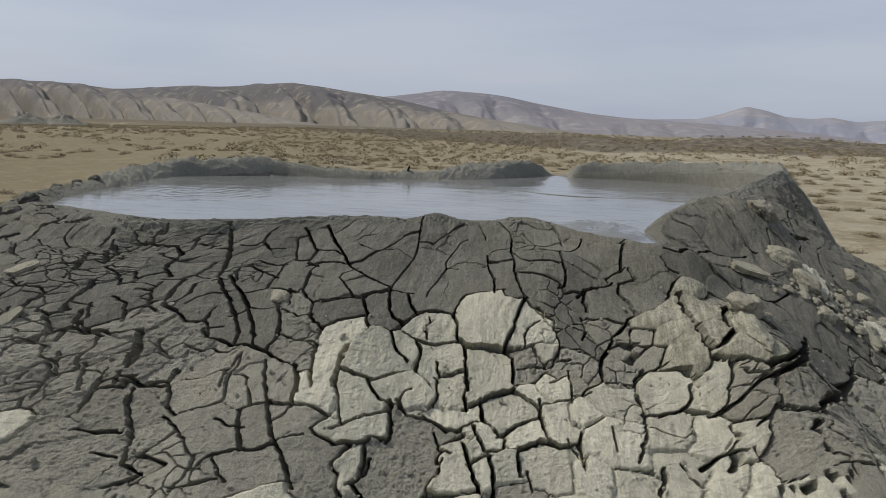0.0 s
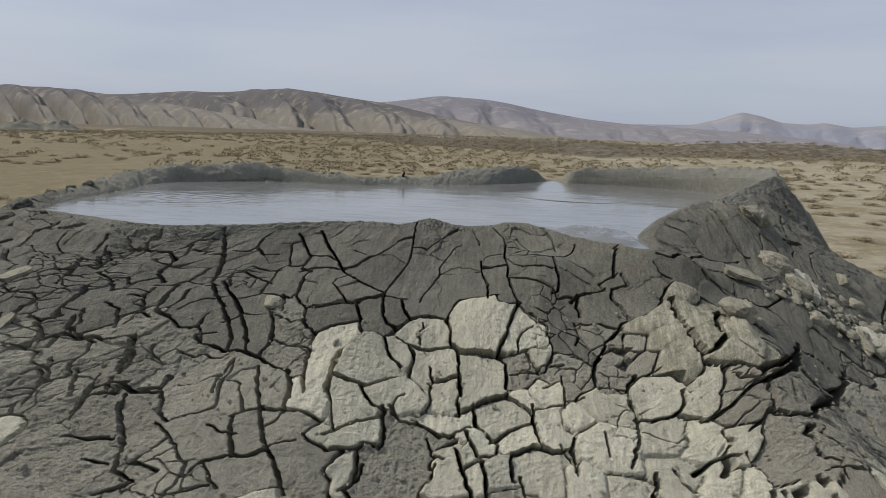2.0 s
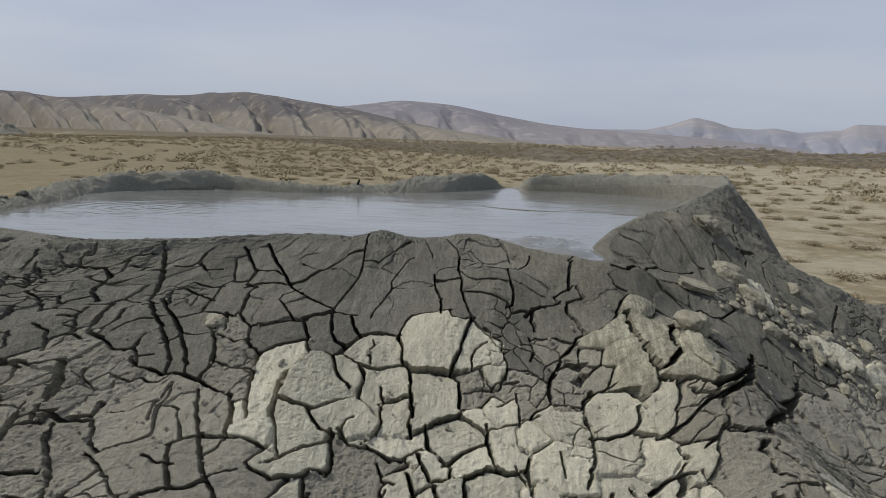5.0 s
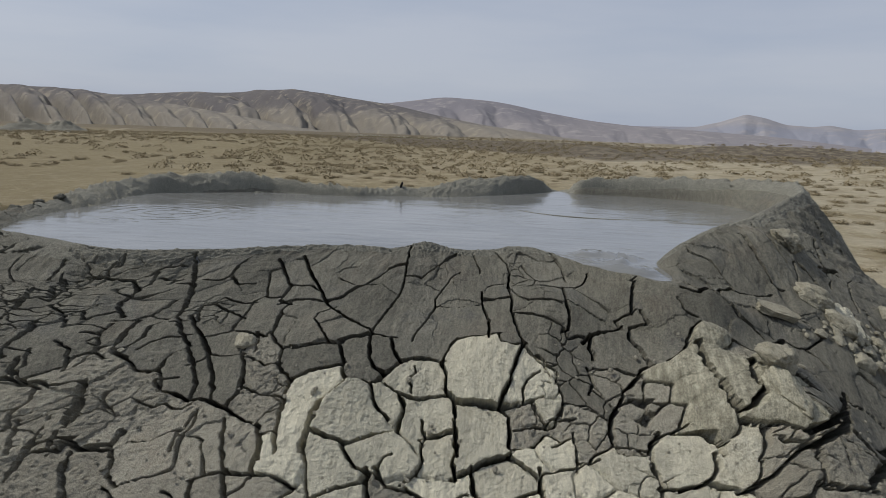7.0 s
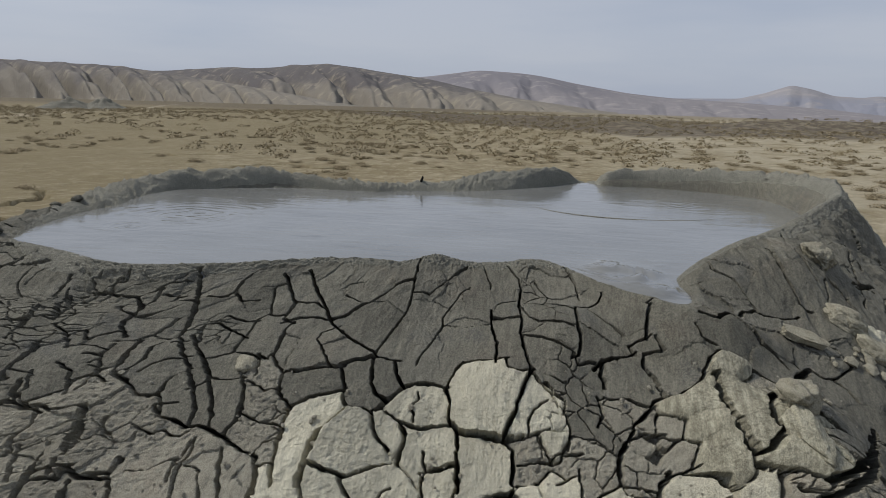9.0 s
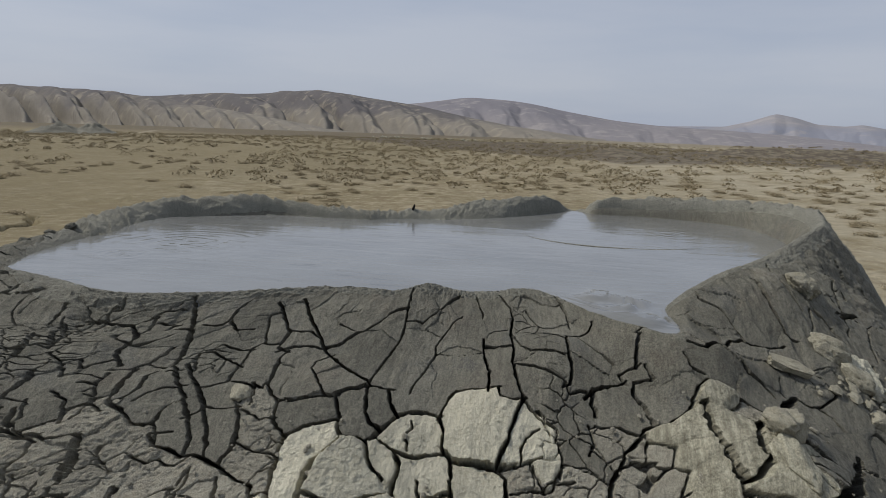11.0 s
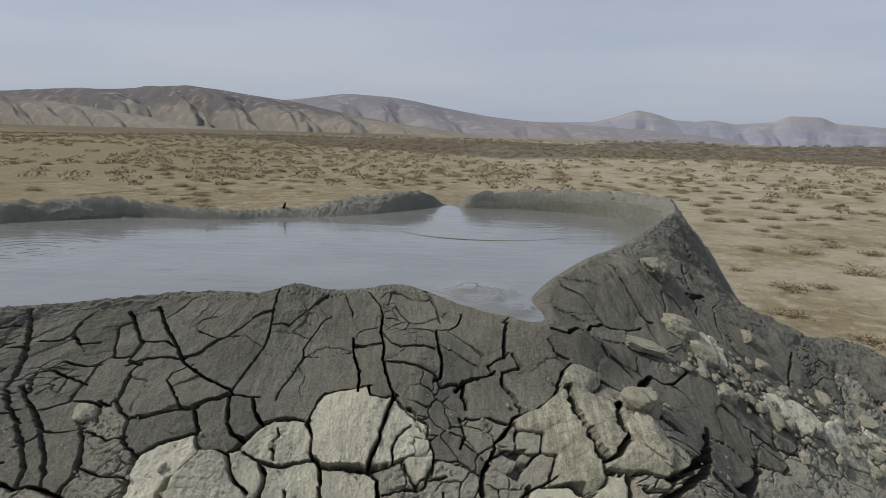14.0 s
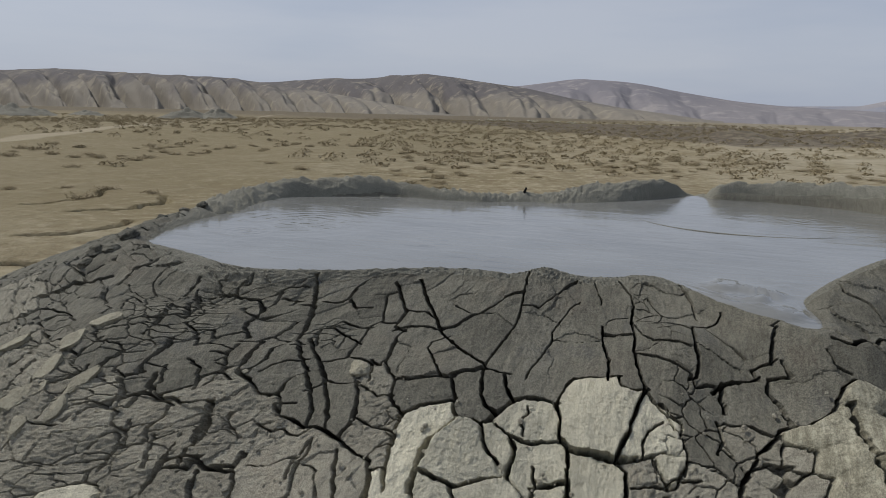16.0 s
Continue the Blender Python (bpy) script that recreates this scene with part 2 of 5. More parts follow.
def pool_material():
    m, nt, b, where = blank("liquid_mud", 0.08, 0.7)
    broad, streaks = grain(nt, where, 0.9, 4), grain(nt, where, 5, 4, 0.6, (0.5, 2.2, 1))
    c = mix_rgb(nt, band(nt, broad, 0.35, 0.65), (0.148, 0.15, 0.142), (0.182, 0.184, 0.175))
    c = mix_rgb(nt, calc(nt, "MULTIPLY", band(nt, streaks, 0.56, 0.66), 0.35), c, (0.14, 0.143, 0.138))
    scum = calc(nt, "MULTIPLY", band(nt, grain(nt, where, 6, 5, 0.65, (0.7, 3.0, 1)), 0.57, 0.63), band(nt, grain(nt, where, 1.3, 3), 0.45, 0.6))
    c = mix_rgb(nt, calc(nt, "MULTIPLY", scum, 0.7), c, (0.1, 0.103, 0.1))
    nt.links.new(c, b.inputs["Base Color"])
    rough = calc(nt, "MULTIPLY_ADD", band(nt, streaks, 0.5, 0.7), 0.14, 0.09)
    nt.links.new(rough, b.inputs["Roughness"])
    waves = calc(nt, "ADD", grain(nt, where, 3, 4, 0.55, (1, 2.4, 1)), calc(nt, "MULTIPLY", grain(nt, where, 22, 4, 0.6, (1, 2, 1)), 0.12))
    for centre, size, pitch, deep in (((-2.2, 4.55, 1.05), 0.62, 0.105, 0.26), ((-2.35, 3.95, 1.05), 0.3, 0.07, 0.2), ((1.5, 6.3, 1.05), 0.5, 0.12, 0.15)):
        away = nt.nodes.new("ShaderNodeVectorMath")
        away.operation = "DISTANCE"
        away.inputs[1].default_value = centre
        nt.links.new(where, away.inputs[0])
        far = calc(nt, "MULTIPLY_ADD", grain(nt, where, 2.5, 3), 0.1, away.outputs["Value"])
        rings = calc(nt, "MULTIPLY", calc(nt, "SINE", calc(nt, "MULTIPLY", far, 2 * math.pi / pitch)), band(nt, far, size, 0.3 * size))
        waves = calc(nt, "MULTIPLY_ADD", rings, deep, waves)
    relief(nt, b, waves, 0.35, 0.011)
    return m


POOL = pool_material()


def plain_material():
    """Dry tan earth with paler crusts, rusty patches and a darker scrubby belt far out."""
    m, nt, b, where = blank("dry_plain_earth", 0.95, 0.15)
    broad, mid, fine = grain(nt, where, 0.12, 5), grain(nt, where, 0.9, 6, 0.65), grain(nt, where, 9, 6, 0.7)
    c = mix_rgb(nt, band(nt, broad, 0.4, 0.62), (0.198, 0.165, 0.096), (0.255, 0.22, 0.142))
    c = mix_rgb(nt, calc(nt, "MULTIPLY", band(nt, mid, 0.5, 0.7), 0.55), c, (0.36, 0.32, 0.225))
    c = mix_rgb(nt, calc(nt, "MULTIPLY", band(nt, mid, 0.49, 0.34), 0.5), c, (0.17, 0.13, 0.078))
    c = mix_rgb(nt, calc(nt, "MULTIPLY", band(nt, fine, 0.5, 0.75), 0.4), c, (0.185, 0.15, 0.1))
    lumps = grain(nt, where, 3.2, 6, 0.7)
    c = mix_rgb(nt, calc(nt, "MULTIPLY", band(nt, lumps, 0.52, 0.62), 0.6), c, (0.36, 0.315, 0.22))
    c = mix_rgb(nt, calc(nt, "MULTIPLY", band(nt, lumps, 0.47, 0.38), 0.65), c, (0.155, 0.115, 0.068))
    split = nt.nodes.new("ShaderNodeSeparateXYZ")
    nt.links.new(where, split.inputs[0])
    x, y = split.outputs[0], split.outputs[1]
    crust = calc(nt, "MULTIPLY", band(nt, calc(nt, "ADD", x, calc(nt, "MULTIPLY", mid, 6)), 3, 11), band(nt, grain(nt, where, 0.5, 5, 0.65), 0.35, 0.6))
    c = mix_rgb(nt, calc(nt, "MULTIPLY", crust, 0.6), c, (0.37, 0.335, 0.25))
    ochre = calc(nt, "MULTIPLY", band(nt, calc(nt, "ADD", x, calc(nt, "MULTIPLY", mid, 8)), 2, -9), 0.65)
    c = mix_rgb(nt, ochre, c, (0.166, 0.138, 0.078))
    off = calc(nt, "ADD", calc(nt, "MULTIPLY_ADD", x, 0.9, calc(nt, "MULTIPLY", y, 0.436)), calc(nt, "MULTIPLY_ADD", grain(nt, where, 0.1, 3), 3.0, 13.1))
    track = calc(nt, "MULTIPLY", band(nt, calc(nt, "ABSOLUTE", off), 0.9, 0.4), band(nt, y, 14, 20))
    c = mix_rgb(nt, calc(nt, "MULTIPLY", track, 0.55), c, (0.36, 0.315, 0.23))
    wob = calc(nt, "MULTIPLY", calc(nt, "SUBTRACT", grain(nt, where, 0.03, 4), 0.5), 40)
    side = calc(nt, "MULTIPLY", calc(nt, "MINIMUM", calc(nt, "SUBTRACT", x, 6), 0), 1.3)
    near = calc(nt, "MULTIPLY_ADD", wob, 0.22, calc(nt, "ADD", y, side))
    far = calc(nt, "MULTIPLY_ADD", wob, 0.9, y)
    belt = calc(nt, "MULTIPLY", band(nt, near, 45, 49), band(nt, far, 118, 104))
    belt = calc(nt, "MAXIMUM", belt, calc(nt, "MULTIPLY", calc(nt, "MULTIPLY", band(nt, calc(nt, "MULTIPLY_ADD", band(nt, x, -10, -40), 80, far), 170, 230), band(nt, far, 2600, 1800)), calc(nt, "MULTIPLY_ADD", band(nt, x, -10, -40), 0.3, 0.5)))
    speck = band(nt, grain(nt, where, 1.2, 5, 0.7), 0.4, 0.56)
    c = mix_rgb(nt, calc(nt, "MULTIPLY", belt, calc(nt, "MULTIPLY_ADD", speck, 0.4, 0.58)), c, (0.088, 0.072, 0.053))
    nt.links.new(c, b.inputs["Base Color"])
    relief(nt, b, calc(nt, "ADD", calc(nt, "ADD", mid, calc(nt, "MULTIPLY", fine, 0.3)), calc(nt, "MULTIPLY", lumps, 0.6)), 1.0, 0.12)
    return m


PLAIN = plain_material()


def hill_material(name, low, high, rock, size, crest):
    """Bare slopes: paler beds below, darker heath towards the crest height, rocky streaks between; for farther ranges
    the colours given include haze.
    """
    m, nt, b, where = blank(name, 0.95, 0.1)
    broad, fine = grain(nt, where, 1.0 / size, 5, 0.6), grain(nt, where, 7.0 / size, 6, 0.7)
    beds = grain(nt, where, 2.2 / size, 5, 0.65)
    split = nt.nodes.new("ShaderNodeSeparateXYZ")
    nt.links.new(where, split.inputs[0])
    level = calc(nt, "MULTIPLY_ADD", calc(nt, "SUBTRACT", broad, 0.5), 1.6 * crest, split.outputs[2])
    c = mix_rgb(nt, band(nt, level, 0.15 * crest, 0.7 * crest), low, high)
    c = mix_rgb(nt, calc(nt, "MULTIPLY", band(nt, beds, 0.52, 0.66), 0.7), c, rock)
    c = mix_rgb(nt, calc(nt, "MULTIPLY", band(nt, fine, 0.52, 0.7), 0.35), c, high)
    nt.links.new(c, b.inputs["Base Color"])
    relief(nt, b, fine, 0.6, 0.05 * size)
    return m


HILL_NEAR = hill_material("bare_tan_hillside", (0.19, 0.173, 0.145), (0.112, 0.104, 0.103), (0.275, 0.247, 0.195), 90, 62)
# mauve-grey hill, its base colours shifted bluish to stand in for distance haze
HILL_MID = hill_material("hazed_mauve_hillside", (0.212, 0.2, 0.207), (0.183, 0.175, 0.189), (0.3, 0.28, 0.268), 160, 120)
# haze painted into the far ridge: base colours paled and blued towards the sky
HILL_FAR = hill_material("hazed_far_ridge", (0.225, 0.232, 0.268), (0.252, 0.245, 0.257), (0.31, 0.292, 0.286), 300, 130)


def scrub_material(name, a, b2):
    m, nt, b, where = blank(name, 0.9, 0.15)
    geo = nt.nodes.new("ShaderNodeNewGeometry")
    c = mix_rgb(nt, geo.outputs["Random Per Island"], a, b2)
    nt.links.new(c, b.inputs["Base Color"])
    return m


SCRUB = scrub_material("dry_scrub_leaves", (0.19, 0.155, 0.095), (0.36, 0.3, 0.19))
CHARRED = scrub_material("blackened_wood", (0.012, 0.011, 0.01), (0.02, 0.018, 0.016))
TWIG = scrub_material("dry_scrub_twigs", (0.15, 0.12, 0.08), (0.22, 0.175, 0.115))


# ---- mesh helpers ----
def mesh_from(name, verts, quads, material, smooth=True, flat=None):
    """A mesh from arrays of vertices (n, 3) and of faces (m, 3 or 4)."""
    verts, quads = np.asarray(verts, np.float32), np.asarray(quads, np.int32)
    me = bpy.data.meshes.new(name)
    k = quads.shape[1]
    me.vertices.add(len(verts))
    me.vertices.foreach_set("co", verts.ravel())
    me.loops.add(quads.size)
    me.loops.foreach_set("vertex_index", quads.ravel())
    me.polygons.add(len(quads))
    me.polygons.foreach_set("loop_start", np.arange(0, quads.size, k, dtype=np.int32))
    me.polygons.foreach_set("use_smooth", np.full(len(quads), smooth) if flat is None else ~flat)
    me.materials.append(material)
    me.update(calc_edges=True)
    me.validate()
    return me


def grid_faces(rows, columns, closed=False):
    i, j = np.meshgrid(np.arange(rows - 1), np.arange(columns if closed else columns - 1), indexing="ij")
    n = (j + 1) % columns
    return np.stack([i * columns + j, i * columns + n, (i + 1) * columns + n, (i + 1) * columns + j], -1).reshape(-1, 4)


def part(name, me, parent, label="", at=(0, 0, 0)):
    ob = new(name, me)
    ob.parent = parent
    ob.location = at
    return tagged(ob, label)


# ---- ground ----
BANKS = [(6.6, 60, 2.6, 3.0, 0.85), (24, 68, 9, 4, 1.0), (44, 66, 12, 5, 1.25), (60, 70, 14, 6, 1.3), (-6, 96, 22, 4, 0.5), (18, 104, 24, 4, 0.5)]


def ground_height(x, y):
    far = np.hypot(x, y - 5)
    z = 0.05 * smooth_noise(x / 2.3, y / 2.3, 3) + 0.16 * smooth_noise(x / 9, y / 9, 5) * ease(4, 14, far)
    z = z + 0.5 * smooth_noise(x / 45, y / 60, 7) * ease(15, 60, far) - 0.0088 * np.maximum(far - 90, 0)
    for cx, cy, rx, ry, high in BANKS:
        z = z + high * np.exp(-(((x - cx) / rx) ** 2 + ((y - cy) / ry) ** 2) ** 1.5)
    return z


GULLIES = [((-11.4, 11.9), (-10.9, 11.0), (-10.8, 10.2), (-11.1, 9.6)), ((-9.6, 11.7), (-8.9, 10.9), (-8.7, 10.0), (-9.3, 9.1)),
           ((-7.6, 8.6), (-7.3, 7.9), (-7.7, 7.2), (-8.2, 6.9)), ((-6.2, 6.1), (-6.7, 5.9), (-7.3, 5.5)),
           ((-12.5, 19.9), (-11.4, 19.4), (-10.2, 19.6)), ((-8.5, 17.5), (-7.2, 18.2), (-5.8, 17.6), (-4.9, 18.8))]


def gully_depth(x, y):
    wx, wy = x + 0.25 * smooth_noise(x * 1.3, y * 1.3, 21), y + 0.25 * smooth_noise(x * 1.3, y * 1.3, 22)
    cut = np.zeros_like(x)
    for line in GULLIES:
        for (x0, y0), (x1, y1) in zip(line, line[1:]):
            s = np.clip(((wx - x0) * (x1 - x0) + (wy - y0) * (y1 - y0)) / ((x1 - x0) ** 2 + (y1 - y0) ** 2), 0, 1)
            gap = np.hypot(wx - x0 - s * (x1 - x0), wy - y0 - s * (y1 - y0))
            cut = np.maximum(cut, 1 - ease(0.02, 0.12, gap))
    return 0.2 * cut


def spaced(steps, reach, count):
    """Coordinates with the given even stretches (from, to, step), and growing steps out to reach on both sides."""
    even = np.concatenate([np.arange(lo, hi, step) for lo, hi, step in steps])
    first, last = steps[0][2], steps[-1][2]
    out = np.cumsum(np.geomspace(last, reach / 8, count))
    back = np.cumsum(np.geomspace(first, reach / 8, count))
    return np.r_[(even[0] - back * reach / back[-1])[::-1], even, even[-1] + last, even[-1] + last + out * reach / out[-1]]


def build_ground():
    xs = spaced([(-13.0, -5.2, 0.06), (-5.2, 10.0, 0.14)], 4300.0, 76)
    ys = spaced([(-3.0, 5.0, 0.13), (5.0, 12.4, 0.06), (12.4, 22.0, 0.13)], 4300.0, 76)
    x, y = np.meshgrid(xs, ys)
    z = ground_height(x, y) - gully_depth(x, y) + 0.012 * smooth_noise(x * 3.1, y * 3.1, 9)
    me = mesh_from("ground", np.stack([x, y, z], -1).reshape(-1, 3), grid_faces(len(ys), len(xs)), PLAIN)
    tagged(new("ground", me), "dry tan desert plain of cracked bare earth", "ground", kind="structure")


build_ground()


# ---- hills ----
def hill_range(name, label, crest, near, depth, spur, seed, material, base=0.55, furrow=0.4, lean=0.5, round_off=0.6):
    """A bare range: crest gives bearings and the height of its skyline in degrees, near its foot's distance."""
    crest = np.array(crest, float)
    az = np.arange(crest[0, 0], crest[-1, 0], 0.13)
    s = np.r_[np.linspace(-0.3, 1.0, 64), 1.1, 1.25, 1.5]
    A, S = np.meshgrid(az, s)
    top = sum(np.interp(A + o, crest[:, 0], crest[:, 1]) for o in (-round_off, 0, round_off)) / 3
    dist = near + depth * S
    floor = -np.tan(radians(base)) * near - 2.0
    high = np.tan(np.radians(top)) * (near + depth) + 1.8 - floor
    low = 1 - np.clip(S, 0, 1)
    bend = A / spur + lean * np.clip(S, -0.2, 1) + 0.3 * smooth_noise(A / spur * 0.8, S * 1.2, seed) + 0.1 * smooth_noise(A / spur * 3, S * 4, seed + 5)
    size = 0.7 + 0.4 * smooth_noise(A / spur * 0.45 + 9, S * 0.3, seed + 4)
    ridge = 0.6 - np.abs(2 * np.mod(bend, 1) - 1) ** 1.8
    small = 0.5 - np.abs(2 * np.mod(bend * 2.6 + 0.3 + 0.4 * smooth_noise(A, S * 2, seed + 6), 1) - 1) ** 1.5
    ridge = size * ridge + 0.17 * small * low + 0.08 * smooth_noise(bend * 8, S * 8, seed + 3)
    rise = np.clip(S + furrow * ridge * low ** 0.7 * ease(1.0, 0.75, S), 0, 1)
    z = floor + high * np.where(S <= 1, 1 - (1 - rise) ** 1.6, 1 - 0.5 * (S - 1))
    x, y = dist * np.sin(np.radians(A)), dist * np.cos(np.radians(A))
    me = mesh_from(name, np.stack([x, y, z], -1).reshape(-1, 3), grid_faces(len(s), len(az)), material)
    return tagged(new(name, me), label, "hill", kind="structure")


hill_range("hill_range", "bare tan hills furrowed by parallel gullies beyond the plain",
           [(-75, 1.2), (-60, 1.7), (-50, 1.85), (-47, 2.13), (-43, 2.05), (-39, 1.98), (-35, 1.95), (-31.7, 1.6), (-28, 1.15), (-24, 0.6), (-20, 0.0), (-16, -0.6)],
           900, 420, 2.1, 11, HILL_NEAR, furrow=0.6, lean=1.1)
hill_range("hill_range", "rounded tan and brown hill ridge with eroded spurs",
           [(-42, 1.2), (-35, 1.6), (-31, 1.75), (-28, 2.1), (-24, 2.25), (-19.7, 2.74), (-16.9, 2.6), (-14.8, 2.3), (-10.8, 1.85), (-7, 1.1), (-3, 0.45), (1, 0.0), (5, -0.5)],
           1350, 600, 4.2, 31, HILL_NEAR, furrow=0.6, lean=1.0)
hill_range("hill_range", "mauve-grey rounded hill, haze tinted into its colour, sloping down to the plain",
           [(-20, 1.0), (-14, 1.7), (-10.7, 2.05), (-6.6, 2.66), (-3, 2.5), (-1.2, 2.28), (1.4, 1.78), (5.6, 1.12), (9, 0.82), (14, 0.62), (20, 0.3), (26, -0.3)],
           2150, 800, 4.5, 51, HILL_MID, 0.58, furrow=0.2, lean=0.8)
hill_range("hill_range", "pale far ridge with a pointed peak, haze put into its colour",
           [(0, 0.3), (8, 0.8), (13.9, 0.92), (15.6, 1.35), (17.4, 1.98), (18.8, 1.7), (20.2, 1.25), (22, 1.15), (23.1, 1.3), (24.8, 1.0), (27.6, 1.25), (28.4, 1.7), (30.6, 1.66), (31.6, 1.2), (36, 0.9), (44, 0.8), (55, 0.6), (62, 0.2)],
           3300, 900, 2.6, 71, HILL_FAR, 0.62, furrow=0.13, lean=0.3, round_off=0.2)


# ---- pool ----
def build_pool():
    a = np.arange(0, 360, 1.0)
    shore = rim_of(a)[0] + 0.12 
    f = np.linspace(0.0, 1, 110)[:, None]
    r = shore[None] * f
    x, y = CX + r * np.sin(np.radians(a)), CY - r * np.cos(np.radians(a))
    z = np.full_like(x, WATER) + 0.0025 * smooth_noise(x * 1.5, y * 2.2, 41)
    for cx, cy, size, deep in ((-2.24, 4.4, 0.42, 0.0026), (-2.32, 3.88, 0.18, 0.0018)):
        gap = np.hypot(x - cx, y - cy)
        z = z + deep * np.cos(gap * 2 * np.pi / (size * 0.3)) * np.exp(-((gap / size) ** 2)) * (gap > 0.02)
    inlet = np.exp(-(((a - 32) / 9) ** 2)) * ease(1.3, 1.75, r)
    z = z + inlet * ease(-0.14, -0.3, r - shore[None]) * (0.014 + 0.045 * np.maximum(fractal(x * 4.5, y * 4.5, 43, 4, 0.55), -0.1))
    z = z - 0.07 * ease(-0.11, 0.0, r - shore[None])
    me = mesh_from("mud_pool", np.stack([x, y, z], -1).reshape(-1, 3), grid_faces(len(f), len(a), True), POOL)
    tagged(new("mud_pool", me), "pool of smooth grey liquid mud filling the crater", "mud pool", kind="structure")

    a = np.linspace(0, 1, 90)
    x, y = FILM_X(a), FILM_Y(a)
    ring = np.linspace(0, 2 * np.pi, 6, endpoint=False)
    thick = 0.007 * np.sin(np.pi * np.clip(a, 0.03, 0.97))[:, None]
    verts = np.stack([x[:, None] + 0 * thick * ring, y[:, None] + 2.2 * thick * np.cos(ring), WATER + 0.6 * thick * np.sin(ring)], -1)
    film = tagged(new("mud_film", mesh_from("mud_film", verts.reshape(-1, 3), grid_faces(90, 6, True), RIM_MUD)), "thin dark curl of drying mud film floating on the pool", "mud film")
    return film


FILM_X = np.poly1d(np.polyfit((0, 0.25, 0.5, 0.75, 1), (0.16, 0.42, 0.85, 1.25, 1.59), 3))
FILM_Y = np.poly1d(np.polyfit((0, 0.25, 0.5, 0.75, 1), (5.83, 5.46, 5.33, 5.36, 5.55), 3))
build_pool()


# ---- cone ----
# Plates of the crust: each a run of (bearing, metres below the crest)
FRESH_LEFT = [[(-38.5, 0.07)], [(-35.2, 0.03)], [(-32.4, 0.30)], [(-33.7, 0.34)], [(-30.8, 0.54)], [(-28.8, 0.62)],
    [(-27.6, 0.58)], [(-30.0, 0.31), (-32.0, 0.12)], [(-36.0, 0.09)], [(-39.6, 0.11)], [(-42.4, 0.13)], [(-35.8, 0.41)],
    [(-32.7, 0.54)], [(-21.0, 0.91)], [(-24.2, 0.79)], [(-23.1, 0.92)], [(-20.2, 0.85), (-18.1, 0.97)], [(-16.4, 0.93), (-15.4, 1.03)],
    [(-19.3, 0.76)], [(-27.6, 0.18)], [(-23.1, 0.29)], [(-21.3, 0.28)], [(-26.0, 0.37)], [(-23.1, 0.46)],
    [(-21.9, 0.62)], [(-19.8, 0.56), (-19.3, 0.44)], [(-19.1, 0.23), (-15.2, 0.40)], [(-11.5, 0.22), (-9.5, 0.14)]]
FRESH_MIDDLE = [[(-7.9, 0.52), (-5.7, 0.41)], [(-12.6, 0.58), (-15.2, 0.51)], [(-9.1, 0.85), (-7.9, 0.78)], [(-15.3, 0.61)], [(-1.0, 0.23), (-1.6, 0.51)], [(0.5, 0.67), (1.1, 0.52)],
    [(-4.8, 0.83)], [(-3.3, 0.76)], [(-9.6, 0.65)]]
FRESH_RIGHT = [[(2.5, 0.09), (2.2, 0.28)], [(6.8, 0.16), (5.3, 0.37)], [(5.3, 0.54), (3.5, 0.65)], [(11.4, 0.23), (10.4, 0.11)], [(11.0, 0.47), (10.4, 0.64)], [(18.0, 0.16), (19.9, 0.19)],
    [(16.7, 0.47)], [(16.1, 0.62), (14.7, 0.65)], [(24.1, 0.15)], [(24.3, 0.46), (24.9, 0.27)], [(23.2, 0.66)], [(17.4, 0.79), (16.8, 0.73)],
    [(26.6, 0.63), (25.4, 0.64)], [(26.1, 0.76), (27.5, 0.76)], [(23.0, 0.79)], [(21.0, 0.79)], [(31.3, 0.65), (37.5, 0.34)], [(40.8, 0.20), (38.3, 0.24)],
    [(42.3, 0.31)], [(45.3, 0.36), (42.4, 0.52)], [(38.7, 0.40)], [(48.0, 0.38)], [(32.2, 1.16), (39.1, 0.91)], [(42.1, 0.98)],
    [(47.2, 0.95)], [(53.9, 0.87)]]
BROWN = [[(-13.6, 0.91), (-12.3, 0.96)], [(-11.9, 1.06), (-11.3, 1.04)], [(-11.3, 1.19), (-10.3, 1.23)], [(-13.3, 1.16), (-15.0, 1.12), (-15.6, 1.15)], [(-19.1, 1.15), (-20.3, 1.13)], [(-23.3, 1.13), (-24.7, 1.06)],
    [(-27.6, 1.08), (-27.2, 1.06)], [(-25.8, 1.10)], [(-23.6, 1.04), (-22.1, 1.09)], [(-15.5, 1.23), (-14.5, 1.26)], [(-10.0, 1.12)], [(-11.5, 1.41), (-12.0, 1.37), (-11.4, 1.47)],
    [(-13.6, 1.24), (-15.1, 1.16)]]
BROWN += [[(-24.0, 1.35), (-23.6, 1.41)], [(-22.1, 1.30), (-20.9, 1.40)]]
BROWN += [[(-10.8, 1.26), (-11.7, 1.18)], [(-9.6, 1.41), (-9.2, 1.38)], [(-8.2, 1.50), (-7.1, 1.58)], [(-15.6, 1.46), (-15.9, 1.41), (-15.4, 1.51)], [(-17.2, 1.31), (-17.0, 1.25), (-18.5, 1.28)], [(-20.9, 1.13), (-20.2, 1.12)],
    [(-9.7, 1.59), (-10.3, 1.61)], [(0.7, 1.51), (0.1, 1.58), (1.4, 1.44)], [(-6.0, 1.51), (-5.9, 1.58)], [(-27.1, 1.11), (-28.4, 1.03)], [(-29.4, 1.09)], [(-19.2, 1.51), (-17.5, 1.61)],
    [(-16.9, 1.56), (-16.1, 1.65)], [(-27.0, 1.33), (-28.4, 1.26)]]
